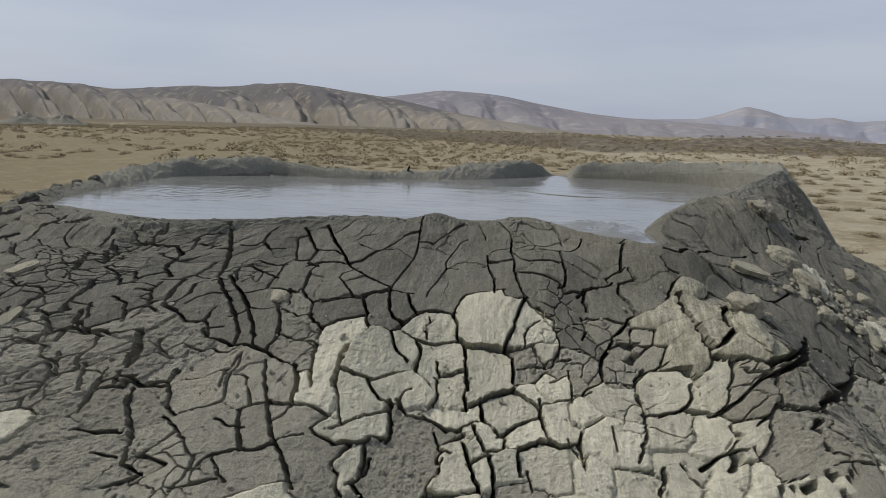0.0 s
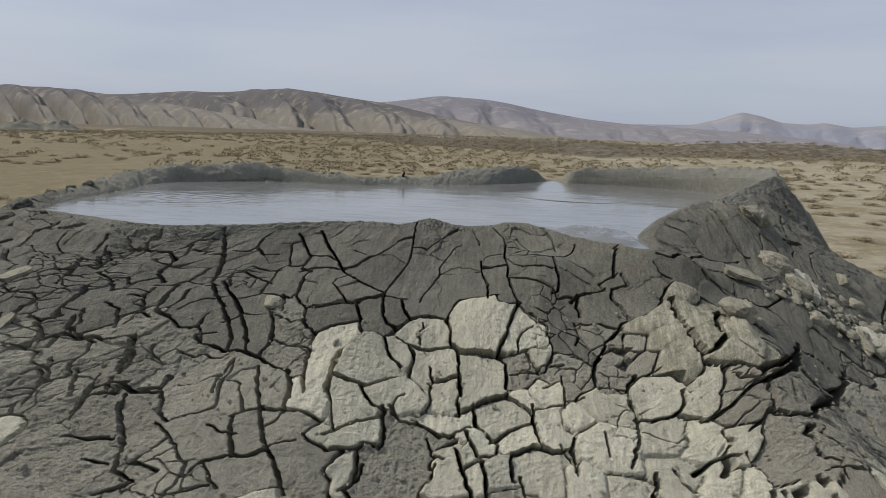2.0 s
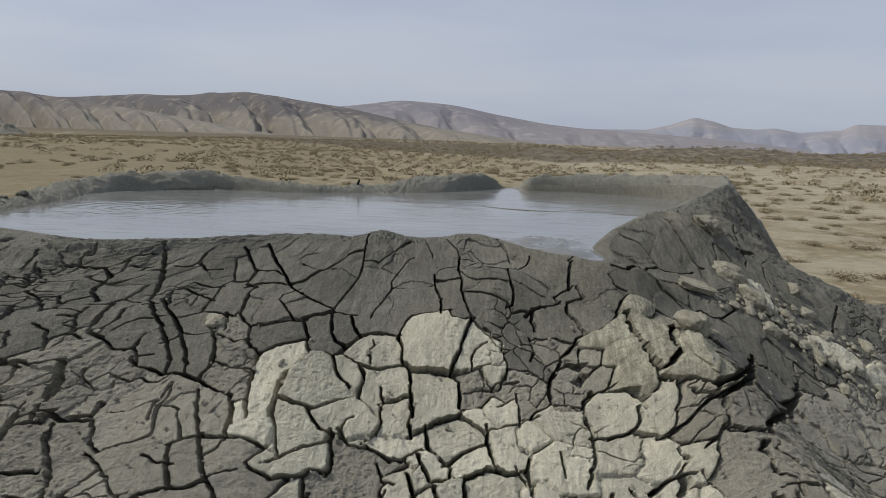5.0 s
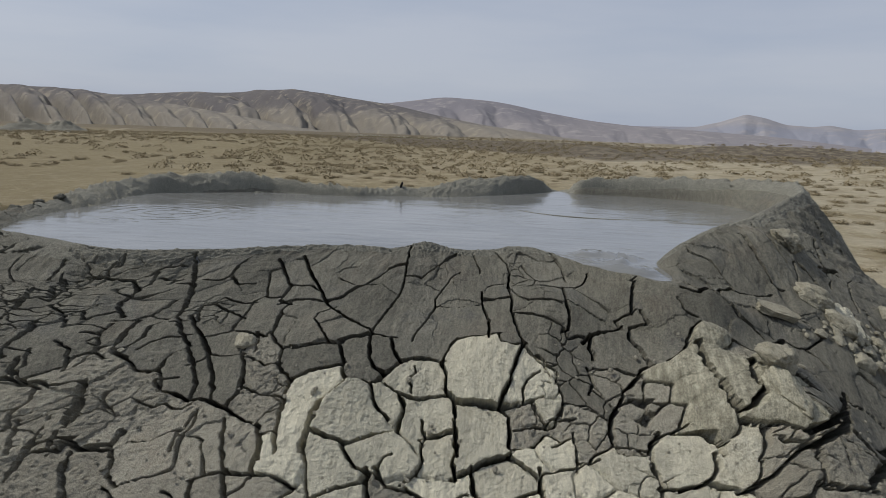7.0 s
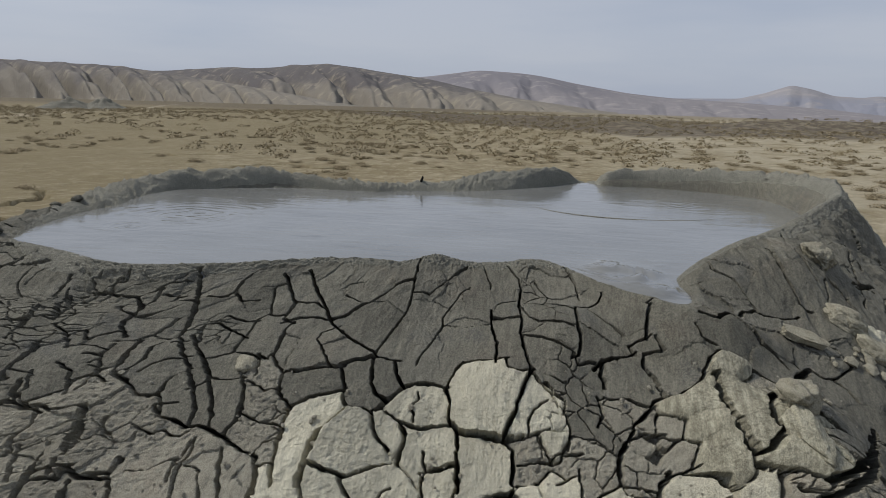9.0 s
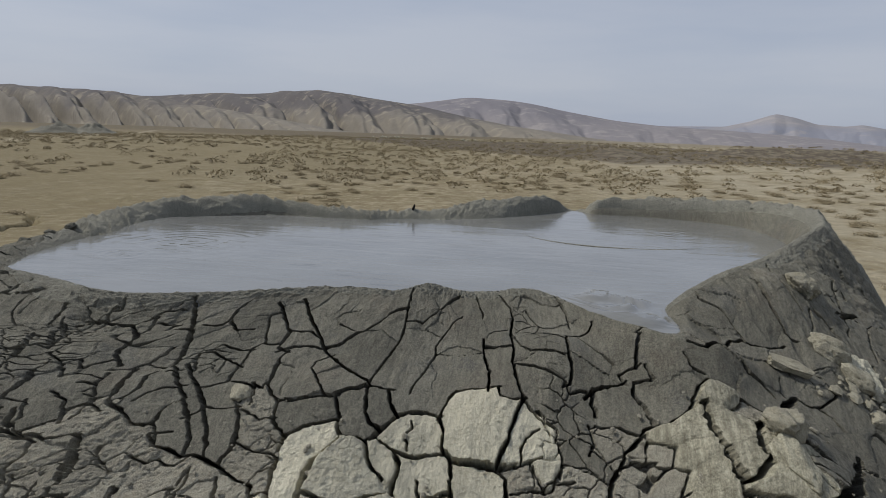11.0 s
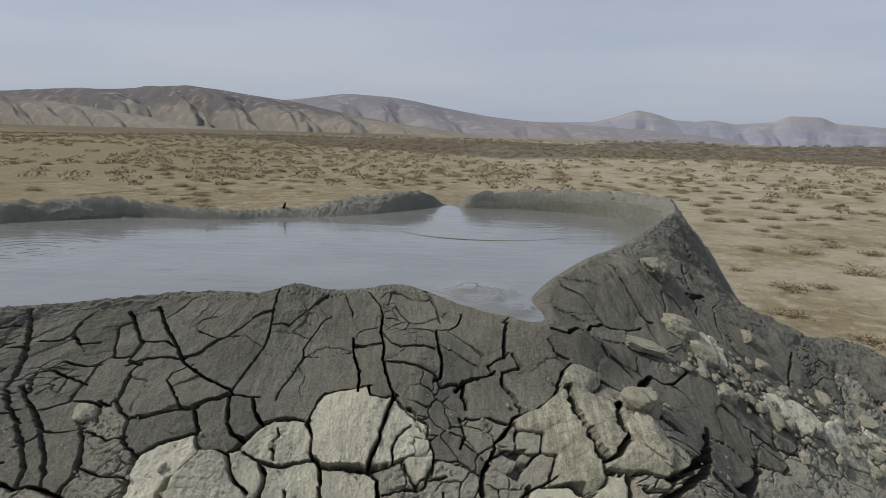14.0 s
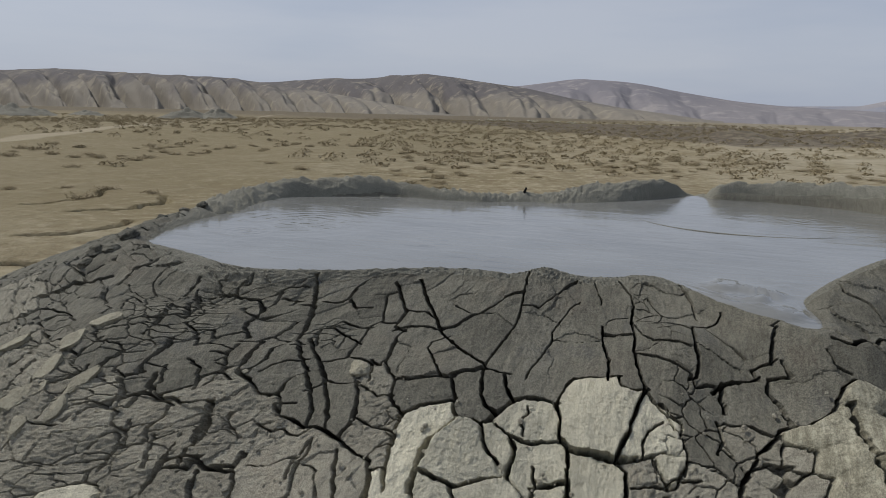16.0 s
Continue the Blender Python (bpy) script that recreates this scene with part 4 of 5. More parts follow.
THIN_CRACKS += [[(-11.1, 0.47), (-12.5, 0.51), (-12.2, 0.57), (-10.2, 0.67), (-9, 0.74)], [(0.7, 0.95), (0.3, 0.9), (0.9, 0.87), (0.8, 0.85)],
    [(2.1, 1.08), (2.4, 1.14), (2.4, 1.16)], [(2.3, 1.14), (3.7, 1.13), (4.9, 1.12)], [(13.6, 0.88), (12.3, 0.92), (11.7, 0.96), (11.6, 1)],
    [(9.7, 1.03), (11.3, 1.02), (12.8, 1), (13.3, 0.99)], [(12.7, 0.75), (13.4, 0.8), (14.3, 0.84), (14.6, 0.89)], [(10.6, 1.11), (12, 1.1), (13, 1.1), (13.8, 1.08)],
    [(23.9, 0.65), (23.9, 0.61), (24.9, 0.6), (25.5, 0.6)], [(25, 0.66), (26, 0.67), (26, 0.62)], [(32.9, 0.87), (31.5, 0.99), (30.7, 1.05)],
    [(38.8, 0.68), (39.3, 0.72), (41.2, 0.73), (43.3, 0.71)]]
THIN_CRACKS += [[(40.2, 0.06), (39.5, 0.11), (39.9, 0.19), (39.8, 0.26), (39.6, 0.33), (39.6, 0.39)], [(29.3, 0.61), (29.3, 0.65), (30, 0.67)],
    [(34.7, 0.55), (34.9, 0.61), (35.8, 0.63), (36.3, 0.67)], [(55.1, 0.49), (58, 0.41), (60.3, 0.34), (64.8, 0.19)],
    [(18.4, 1.19), (19.3, 1.2), (20.6, 1.21), (21.6, 1.18), (22, 1.16)], [(22, 1.16), (23, 1.15), (23.8, 1.15)],
    [(23.5, 1.17), (24.3, 1.19), (24.8, 1.22), (24.8, 1.26)], [(21.4, 1), (22.6, 1.01)], [(18.9, 0.85), (18.7, 0.93), (18, 0.97)],
    [(15.2, 0.94), (15.4, 0.99), (14.9, 1.05)], [(-34.8, 0.79), (-33.9, 0.83), (-33.1, 0.89), (-32.9, 0.91)],
    [(-31.4, 0.9), (-30.5, 0.94), (-29.5, 0.95), (-29.1, 0.94)]]
THIN_CRACKS += [[(-29.3, 0.95), (-28.8, 1.01), (-29.2, 1.06), (-28.4, 1.13)], [(-30.5, 1.08), (-29.9, 1.14), (-29.6, 1.18), (-29.2, 1.26)],
    [(-30.3, 1.07), (-31, 1.12), (-31.2, 1.16)], [(-44.9, 0.42), (-46.7, 0.41), (-48, 0.36)], [(-49.3, 0.04), (-49, 0.12), (-49.1, 0.19), (-48.1, 0.3)],
    [(-40, 0.46), (-39.8, 0.53), (-40.5, 0.57), (-40.3, 0.62)], [(-41.7, 0.34), (-43.8, 0.32), (-42.2, 0.42)], [(-37, 0.79), (-36.6, 0.85), (-36.4, 0.91)],
    [(-34.8, 0.98), (-33.7, 0.96), (-32.2, 0.99)], [(-35.9, 1.08), (-34.7, 1.08)], [(-35.3, 0.44), (-33.3, 0.53), (-32.3, 0.61)],
    [(-31, 0.72), (-29.7, 0.77), (-28.6, 0.88)], [(-41.3, 0.85), (-40.9, 0.91), (-40.5, 0.99)], [(-38.8, 0.64), (-38.8, 0.71), (-38.4, 0.78)]]
THIN_CRACKS += [[(-46.5, 0.1), (-45.6, 0.18), (-43.2, 0.23)], [(-21.6, 1.57), (-20.3, 1.58)], [(-19, 1.41), (-17.6, 1.45), (-16.4, 1.5), (-15.6, 1.54), (-14.6, 1.57)],
    [(-11.7, 1.32), (-10.1, 1.33), (-8.7, 1.33)], [(-10.4, 1.4), (-9.7, 1.37), (-9.4, 1.33)], [(-9.2, 1.48), (-8.5, 1.46), (-7.7, 1.45)],
    [(-14.5, 1.57), (-14.4, 1.61), (-14.3, 1.66), (-14.6, 1.69)], [(-12.9, 1.57), (-12, 1.62), (-11.4, 1.64)], [(-12.5, 1.43), (-13.6, 1.43), (-14.6, 1.41)],
    [(-16.4, 1.26), (-16.7, 1.2), (-16.6, 1.11)], [(-29.5, 1.14), (-30.1, 1.08), (-30.5, 1.04)], [(-31.3, 0.88), (-30.5, 0.93), (-29.1, 0.96)],
    [(-28.3, 1.1), (-27.7, 1.16), (-26.7, 1.25)], [(-27.7, 1.38), (-27.5, 1.42), (-27.6, 1.46)]]
THIN_CRACKS += [[(-6.7, 1.18), (-6.4, 1.24), (-5.8, 1.31), (-5.1, 1.39)], [(-1, 1.29), (-0.5, 1.23), (-0.2, 1.22)], [(-0.9, 1.27), (0, 1.32), (1.1, 1.33), (1.8, 1.33)],
    [(1.3, 1.31), (2.2, 1.27), (2.6, 1.22), (2.2, 1.17), (2.4, 1.13)], [(9.9, 1.21), (10.7, 1.25), (11.6, 1.29), (11.7, 1.34)], [(5.6, 1.51), (6.7, 1.49)],
    [(3.4, 1.51), (3.2, 1.56)], [(2.7, 1.4), (3.1, 1.46), (3.8, 1.47)], [(10.1, 1.55), (10.1, 1.61)], [(12.2, 1.28), (13.5, 1.27), (14.7, 1.27), (16.4, 1.25)],
    [(14.7, 1.27), (15.2, 1.19), (15.3, 1.14)], [(13.7, 1.18), (14.9, 1.16)], [(14.5, 1.08), (15.6, 1.08)], [(22.1, 1.15), (23.1, 1.16), (24, 1.18)]]
THIN_CRACKS += [[(23.4, 1.35), (23.9, 1.38), (24.5, 1.41)], [(24.5, 1.41), (25.1, 1.41), (25.7, 1.4), (26.1, 1.37)], [(28.1, 1.49), (28.9, 1.51), (30.3, 1.5)],
    [(28.9, 1.67), (29.6, 1.69), (29.4, 1.73), (28.7, 1.76)], [(26.6, 1.51), (27.2, 1.5), (27.7, 1.48)], [(25.1, 1.48), (25.2, 1.52), (24.6, 1.54)],
    [(21, 1.57), (21.1, 1.62), (21.5, 1.64)], [(25.5, 1.58), (25.6, 1.62), (25.6, 1.69), (25.5, 1.72)], [(17.2, 1.43), (17.1, 1.48), (17, 1.5)],
    [(13.7, 1.45), (14.1, 1.5), (14.2, 1.56)], [(67.4, 0.11), (64.5, 0.24), (63.4, 0.31)], [(59.3, 0.51), (56.4, 0.57), (55.2, 0.63)], [(50, 1.14), (52.1, 1.12)],
    [(60.2, -0.07), (50.7, 0.23), (49.9, 0.35)]]
THIN_CRACKS += [[(52.2, 0.33), (53, 0.45), (51.6, 0.51)], [(44.5, 1.01), (45.5, 1.1), (45.5, 1.12)], [(53.4, 0.65), (49.8, 0.76), (47.4, 0.8)]]
U, V = 2.4, 1.15                      # metres of crust per radian and per metre of plan


def kind_at(a, d):
    """0 fresh dark mud, 1 brown crumbly mud, 2 pale dry mud, for the crust between the named plates."""
    if a < -58:
        return 0
    if a < -26:
        edge = 0.77 + 0.006 * (a + 40)
        return 0 if d < edge else (1 if d < 1.05 or (int(a * 7 + d * 91) % 5) else 2)
    if a < 27:
        return 0 if d < (0.72 if a < 11 else 0.98) else (2 if a > -12 and int(a * 5 + d * 77) % 3 else 1)
    if d < 0.55 or a > 66:
        return 0
    belt = 48 + 17 * (d - 0.75)
    if abs(a - belt) < 3 and int(a * 5 + d * 77) % 3:
        return 2
    if a > 34:
        return 0 if d < 1.15 else 1
    return 2 if d > 1.0 and int(a * 5 + d * 77) % 2 else 1


def plate_seeds():
    rng = np.random.default_rng(5)
    pts, ids, kinds = [], [], []
    for kind, plates in ((0, FRESH_LEFT + FRESH_MIDDLE + FRESH_RIGHT + TONGUE_SIDES), (1, BROWN + BROWN_RIGHT), (2, PALE_LEFT + PALE_MIDDLE + PALE_LOW), (3, TONGUES)):
        for plate in plates:
            for a, d in plate:
                pts.append((radians(a) * U, d * V))
                ids.append(len(kinds))
            kinds.append(kind)
    named = len(kinds)
    for v in np.arange(0.0, 2.5, 0.08):
        for u in np.arange(radians(-84) * U, radians(90) * U, 0.095):
            p = (u + rng.uniform(-0.045, 0.045) + 0.045 * (round(v / 0.08) % 2), v + rng.uniform(-0.035, 0.035))
            near = min((math.hypot(p[0] - q[0], p[1] - q[1]) for q in pts[-500:] + pts[:300]), default=9)
            a = math.degrees(p[0] / U)
            room = 0.13 if a > -24 else 0.08
            if near > room and p[1] > 0.03:
                run = rng.integers(1, 4) if a < -26 or a > 44 else 1
                for k in range(run):
                    pts.append((p[0] + (0.3 if a > 0 else -0.16) * 0.04 * k, p[1] + 0.045 * k))
                    ids.append(len(kinds))
                kinds.append(kind_at(a, p[1] / V))
    return np.array(pts), np.array(ids), np.array(kinds), named


def edges_of(u, v, pts, ids, reach):
    """For each point the piece it belongs to and its distance to the piece's edge."""
    own, edge, other = np.zeros(u.shape, np.int32), np.zeros(u.shape), np.zeros(u.shape, np.int32)
    for c in range(0, u.shape[1], 24):
        s = slice(c, c + 24)
        uu, vv = u[:, s], v[:, s]
        near = (pts[:, 0] > uu.min() - reach) & (pts[:, 0] < uu.max() + reach)
        p, q = pts[near], ids[near]
        d2 = (uu[..., None] - p[:, 0]) ** 2 + (vv[..., None] - p[:, 1]) ** 2
        first = d2.argmin(-1)
        mine = q[first]
        d_mine = np.take_along_axis(d2, first[..., None], -1)[..., 0]
        d2 = np.where(q == mine[..., None], 1e9, d2)
        second = d2.argmin(-1)
        d_next = np.take_along_axis(d2, second[..., None], -1)[..., 0]
        between = np.hypot(*(p[first] - p[second]).transpose(2, 0, 1)) + 1e-6
        own[:, s], other[:, s], edge[:, s] = mine, q[second], (d_next - d_mine) / (2 * between)
    return own, edge, other


def cone_base(a, v):
    """Points of the smooth cone, from inside the pool (v below 0) to its foot."""
    r = lay_of(a) + v
    t = np.radians(a)
    return np.stack([CX + r * np.sin(t), CY - r * np.cos(t), face_height(a, v)], -1)


def rim_points(a, d):
    """The same, with d measured from the crest."""
    shore, high, inner, stretch = rim_of(a)
    return cone_base(a, shore + inner + d - lay_of(a))


def lifted(base, a, h, out=0.5, up=0.86):
    """Points moved h metres along a way that leans outwards and up; cracks run more level into the cone."""
    t = np.radians(a)
    way = np.stack([out * np.sin(t), -out * np.cos(t), np.full_like(t, up)], -1)
    return base + way * h[..., None]


def broad_relief(u, v):
    return 0.012 * smooth_noise(u * 1.7, v * 1.7, 61) * ease(0.05, 0.5, v) + 0.009 * smooth_noise(u * 5.2, v * 2.4, 62)


def grown(u, v, cost, pts, ids):
    """Pieces that grow from their seeds and stop at the cracks: for each point its piece, the next piece, and how far its edge is."""
    rows, columns = u.shape
    far = np.full((2, rows, columns), 9.0)
    who = np.full((2, rows, columns), -1, np.int32)
    iu = np.clip(np.searchsorted(u[0], pts[:, 0]), 0, columns - 1)
    iv = np.clip(np.searchsorted(v[:, 0], pts[:, 1]), 0, rows - 1)
    far[0, iv, iu], who[0, iv, iu] = 0.0, ids
    du, dv = np.gradient(u[0])[None], np.gradient(v[:, 0])[:, None]
    moves = [(i, j) for i in (-1, 0, 1) for j in (-1, 0, 1) if i or j]
    for _ in range(60):
        for i, j in moves:
            to = (slice(max(0, i), rows + min(0, i)), slice(max(0, j), columns + min(0, j)))
            of = (slice(max(0, -i), rows + min(0, -i)), slice(max(0, -j), columns + min(0, -j)))
            step = np.hypot(i * dv[to[0]], j * du[:, to[1]]) * 0.5 * (cost[to] + cost[of])
            for k in (0, 1):
                d, w = far[(k, *of)] + step, who[(k, *of)]
                d1, w1, d2, w2 = far[(0, *to)], who[(0, *to)], far[(1, *to)], who[(1, *to)]
                best = d < d1
                fresh = best & (w != w1)
                d2[fresh], w2[fresh] = d1[fresh], w1[fresh]
                d1[best], w1[best] = d[best], w[best]
                second = ~best & (w != w1) & (d < d2)
                d2[second], w2[second] = d[second], w[second]
    return who[0], who[1], np.clip(far[1] - far[0], 0, 1) / 2


def in_one_piece(own, skip):
    """The pieces with their stray islands handed to the neighbours, so that each is one patch."""
    own = np.where(skip, -1, own)
    lab = np.arange(own.size).reshape(own.shape)
    down, across = own[1:] == own[:-1], own[:, 1:] == own[:, :-1]
    while True:
        old = lab.copy()
        for same, p, q in ((down, lab[1:], lab[:-1]), (across, lab[:, 1:], lab[:, :-1])):
            low = np.where(same, np.minimum(p, q), 0)
            p[:] = np.where(same, low, p)
            q[:] = np.where(same, np.minimum(q, low), q)
        lab = lab.reshape(-1)[lab]
        if (lab == old).all():
            break
    roots, size = np.unique(lab, return_counts=True)
    keeper = {}
    for root, count in zip(roots.tolist(), size.tolist()):
        k = int(own.reshape(-1)[root])
        if count > keeper.get(k, (0, 0))[0]:
            keeper[k] = (count, root)
    keep = np.zeros(own.size, bool)
    keep[[root for k, (count, root) in keeper.items() if k >= 0]] = True
    own = np.where(keep[lab], own, -1)
    own[skip] = -2
    for _ in range(400):
        if not (own == -1).any():
            break
        for to, of in (((slice(1, None), slice(None)), (slice(None, -1), slice(None))), ((slice(None, -1), slice(None)), (slice(1, None), slice(None))),
                       ((slice(None), slice(1, None)), (slice(None), slice(None, -1))), ((slice(None), slice(None, -1)), (slice(None), slice(1, None)))):
            a, b = own[to], own[of]
            take = (a == -1) & (b >= 0)
            a[take] = b[take]
    return own


def crack_depth(u, v, wu, wv):
    """Depth of the long open cracks, which narrow towards their ends."""
    cut = np.zeros(u.shape)
    pu = u + 0.2 * (wu - u) + 0.005 * smooth_noise(u * 34, v * 34, 105)
    pv = v + 0.2 * (wv - v) + 0.005 * smooth_noise(u * 34, v * 34, 106)
    for group, gap, low, bank in ((GAPING_CRACKS, 0.0105, 0.22, 0.004), (WIDE_CRACKS, 0.0036, 0.18, 0.0042), (THIN_CRACKS, 0.001, 0.07, 0.0046)):
        for line in group:
            p = np.array([(radians(a) * U, d * V) for a, d in line])
            ends = [q / (np.hypot(*q) + 1e-9) for q in (p[0] - p[1], p[-1] - p[-2])]
            p = np.vstack([p[0] + ends[0] * (0.05 if p[0, 1] < 0.12 else 0.012), p, p[-1] + ends[1] * 0.012])
            run = np.r_[0, np.cumsum(np.hypot(*np.diff(p, axis=0).T))]
            for n in range(len(p) - 1):
                (x0, y0), (x1, y1) = p[n], p[n + 1]
                c = np.where((u[0] > min(x0, x1) - 0.08) & (u[0] < max(x0, x1) + 0.08))[0]
                r = np.where((v[:, 0] > min(y0, y1) - 0.08) & (v[:, 0] < max(y0, y1) + 0.08))[0]
                if not len(c) or not len(r):
                    continue
                box = np.ix_(r, c)
                s = np.clip(((pu[box] - x0) * (x1 - x0) + (pv[box] - y0) * (y1 - y0)) / ((x1 - x0) ** 2 + (y1 - y0) ** 2 + 1e-9), 0, 1)
                off = np.hypot(pu[box] - x0 - s * (x1 - x0), pv[box] - y0 - s * (y1 - y0))
                along = (run[n] + s * (run[n + 1] - run[n])) / run[-1]
                w = gap * (1 + 0.9 * ease(-1.86, -1.96, pu[box])) * (0.6 + 0.4 * np.sin(np.pi * np.clip(along, 0.04, 0.96)) ** 0.6) * (1 + 0.6 * smooth_noise(pu[box] * 11, pv[box] * 11, 79))
                cut[box] = np.maximum(cut[box], low * (1 - ease(w, w + bank, off)))
    return cut


def pebbles(u, v, size, seed):
    """Heights of rounded crumbs of about that size, packed at random."""
    x, y = u / size, v / size
    ix, iy = np.floor(x), np.floor(y)
    best = np.zeros(u.shape)
    for i in (-1, 0, 1):
        for j in (-1, 0, 1):
            cx, cy = ix + i, iy + j
            px, py = cx + lattice(cx, cy, seed), cy + lattice(cx, cy, seed + 1)
            r = 0.3 + 0.45 * lattice(cx, cy, seed + 2)
            best = np.maximum(best, r * r - (x - px) ** 2 - (y - py) ** 2)
    return 0.55 * size * np.sqrt(best)


def build_cone():
    cone = tagged(new("mud_cone"), "dark grey mud volcano cone with cracked crust and flooded crater", "mud volcano")
    # the cracked face
    a1 = np.r_[np.arange(-80, -46, 0.15), np.arange(-46, 56, 0.073), np.arange(56, 88, 0.15)]
    d1 = np.r_[np.linspace(-0.5, -0.065, 16), np.linspace(-0.06, 1.72, 530), np.linspace(1.735, 2.3, 32)]
    a, d = np.meshgrid(a1, d1)
    u, v = np.radians(a) * U, d * V
    warp = lambda f, s, k: f * smooth_noise(u * k, v * k, s)  # noqa: E731
    wu = u + warp(0.03, 71, 5) + warp(0.012, 73, 17) + warp(0.005, 75, 45)
    wv = v + warp(0.03, 72, 5) + warp(0.012, 74, 17) + warp(0.005, 76, 45)
    pts, ids, kinds, named = plate_seeds()
    rift = crack_depth(u, v, wu, wv)
    thin = (slice(None, None, 2), slice(None, None, 2))
    uneven = 1 + 0.45 * smooth_noise(u * 7, v * 7, 78) + 0.3 * smooth_noise(u * 24, v * 24, 80)
    own, other, edge = grown(u[thin], v[thin], (uneven + 500 * np.maximum(rift, 0))[thin], pts, ids)
    i, j = np.arange(u.shape[0]) / 2, np.arange(u.shape[1]) / 2
    i0, j0 = np.minimum(i.astype(int), own.shape[0] - 2), np.minimum(j.astype(int), own.shape[1] - 2)
    fi, fj = np.clip(i - i0, 0, 1)[:, None], np.clip(j - j0, 0, 1)[None]
    row0, row1 = edge[i0], edge[i0 + 1]
    edge = (row0[:, j0] * (1 - fj) + row0[:, j0 + 1] * fj) * (1 - fi) + (row1[:, j0] * (1 - fj) + row1[:, j0 + 1] * fj) * fi
    ri, rj = np.meshgrid(i, j, indexing="ij")
    ri = np.clip(np.round(ri), 0, own.shape[0] - 1).astype(int)
    rj = np.clip(np.round(rj), 0, own.shape[1] - 1).astype(int)
    own, other = np.maximum(own[ri, rj], 0), np.maximum(other[ri, rj], 0)
    lip = (v + 0.03 * smooth_noise(u * 7, v * 7, 97)) < 0.05
    tidy = in_one_piece(own, lip)
    own = np.where(tidy >= 0, tidy, own)
    rng = np.random.default_rng(8)
    n = len(kinds)
    lift, tilt = rng.normal(0, 1, n), rng.normal(0, 1, (n, 2))
    mid = np.array([pts[ids == k].mean(0) for k in range(n)])
    kind = kinds[own]
    loose = np.array([0.35, 0.6, 1.0, 1.0])[kind] * (1 + 0.3 * (kind == 2) * (a > 42))
    lo, hi = np.minimum(own, other), np.maximum(own, other)
    gape = lattice(lo, hi, 77)
    gape = np.where(hi < named, ease(0.3, 1.0, gape) * np.where(kind == 0, 0.18, 0.35), ease(0.3, 1.0, gape) * np.where(kind == 0, 0.3, 0.5))
    gape = np.where(kinds[own] != kinds[other], np.maximum(gape, 0.3), gape)
    gape = gape * np.where(hi < named, 1.0, np.where(kind == 1, 0.45, 0.8)) * (1 + 0.5 * ease(-26, -34, a))
    wide = gape * np.clip(0.005 + 0.006 * smooth_noise(u * 4, v * 4, 81) + 0.0016 * np.minimum(kind, 2), 0.001, 0.016)
    deep = ease(0.05, 0.4, gape) * (0.07 + 0.08 * np.clip(smooth_noise(u * 3, v * 3, 82) + 0.3, 0, 1))
    fade = ease(0.0, 0.07, v)
    # finer cracks inside the plates
    small = rng.uniform((radians(-86) * U, -0.1), (radians(94) * U, 2.75), (3000, 2))
    _, fine, _ = edges_of(wu, wv, small, np.arange(len(small)), 0.25)
    crazed = ease(0.3, 0.7, smooth_noise(u * 2.2, v * 2.2, 83) + np.array([-0.05, 0.15, -0.35, -0.5])[kind] + 0.45 * ease(-18, -28, a) + 0.4 * ease(8, 14, a) * ease(0.95, 1.1, v))
    crumb = ease(0.1, 0.6, smooth_noise(u * 1.4, v * 1.6, 84) + 0.45 * (kind == 1) + 0.1 * (a < -35) + 0.35 * ease(-14, -26, a) * ease(0.55, 0.8, v) - 0.6 * (kind == 0) - 0.2 * (kind == 2))
    h = broad_relief(u, v) + (0.006 * smooth_noise(u * 9, v * 6, 110) + 0.003 * fractal(u * 15, v * 11, 120, 3, 0.6)) * fade
    flank = ease(37, 46, a) * fade
    h = h + flank * (0.022 * (0.35 - np.abs(smooth_noise(u * 7 + 2.2 * v + 0.5 * smooth_noise(u * 5, v * 5, 114), v * 2.2, 115))) + 0.012 * (0.3 - np.abs(smooth_noise(u * 17 + 5 * v, v * 5, 116))))
    h = h + ease(-28, -36, a) * fade * (0.018 * (0.35 - np.abs(smooth_noise(u * 9 - 3.5 * v, v * 3.2, 117))) + 0.01 * (0.3 - np.abs(smooth_noise(u * 20 - 7 * v, v * 7, 118))))
    h = h + loose * fade * (0.006 * lift[own] + 0.07 * (tilt[own, 0] * (u - mid[own, 0]) + tilt[own, 1] * (v - mid[own, 1])))
    h = h + 0.012 * (kind == 2) * ease(0.0, 0.012, edge) + 0.032 * (kind == 3) * np.sqrt(ease(0.0, 0.07, edge))
    h = h - (0.002 + 0.0015 * np.minimum(kind, 2)) * np.exp(-np.maximum(edge, 0) / 0.012) * fade
    split = np.maximum(deep * (1 - ease(0.5 * wide, 0.5 * wide + 0.0035, edge)), 0.02 * crazed * (1 - ease(0.0006, 0.0034, fine))) * fade
    split = np.maximum(split, rift * ease(-0.02, 0.03, v)) * ease(0.0, 0.07, lay_of(a) + d - rim_of(a)[0])
    h = h + 0.003 * smooth_noise(u * 22 + 3 * smooth_noise(u * 3, v * 3, 104), v * 2.2, 85) * (0.5 + 0.9 * (kind >= 2) + 0.7 * (kind == 3)) + (0.0013 + 0.0016 * (kind > 0)) * fractal(u * 22, v * 22, 86, 4, 0.7) * fade + (0.0009 + 0.0011 * (kind > 0)) * fractal(u * 75, v * 75, 108, 2, 0.7)
    h = h - 0.0022 * (kind == 0) * np.maximum(smooth_noise(u * 34 + 4 * smooth_noise(u * 4, v * 3, 111), v * 3.5, 112) - 0.25, 0) * ease(-0.2, 0.4, smooth_noise(u * 3, v * 3, 113))
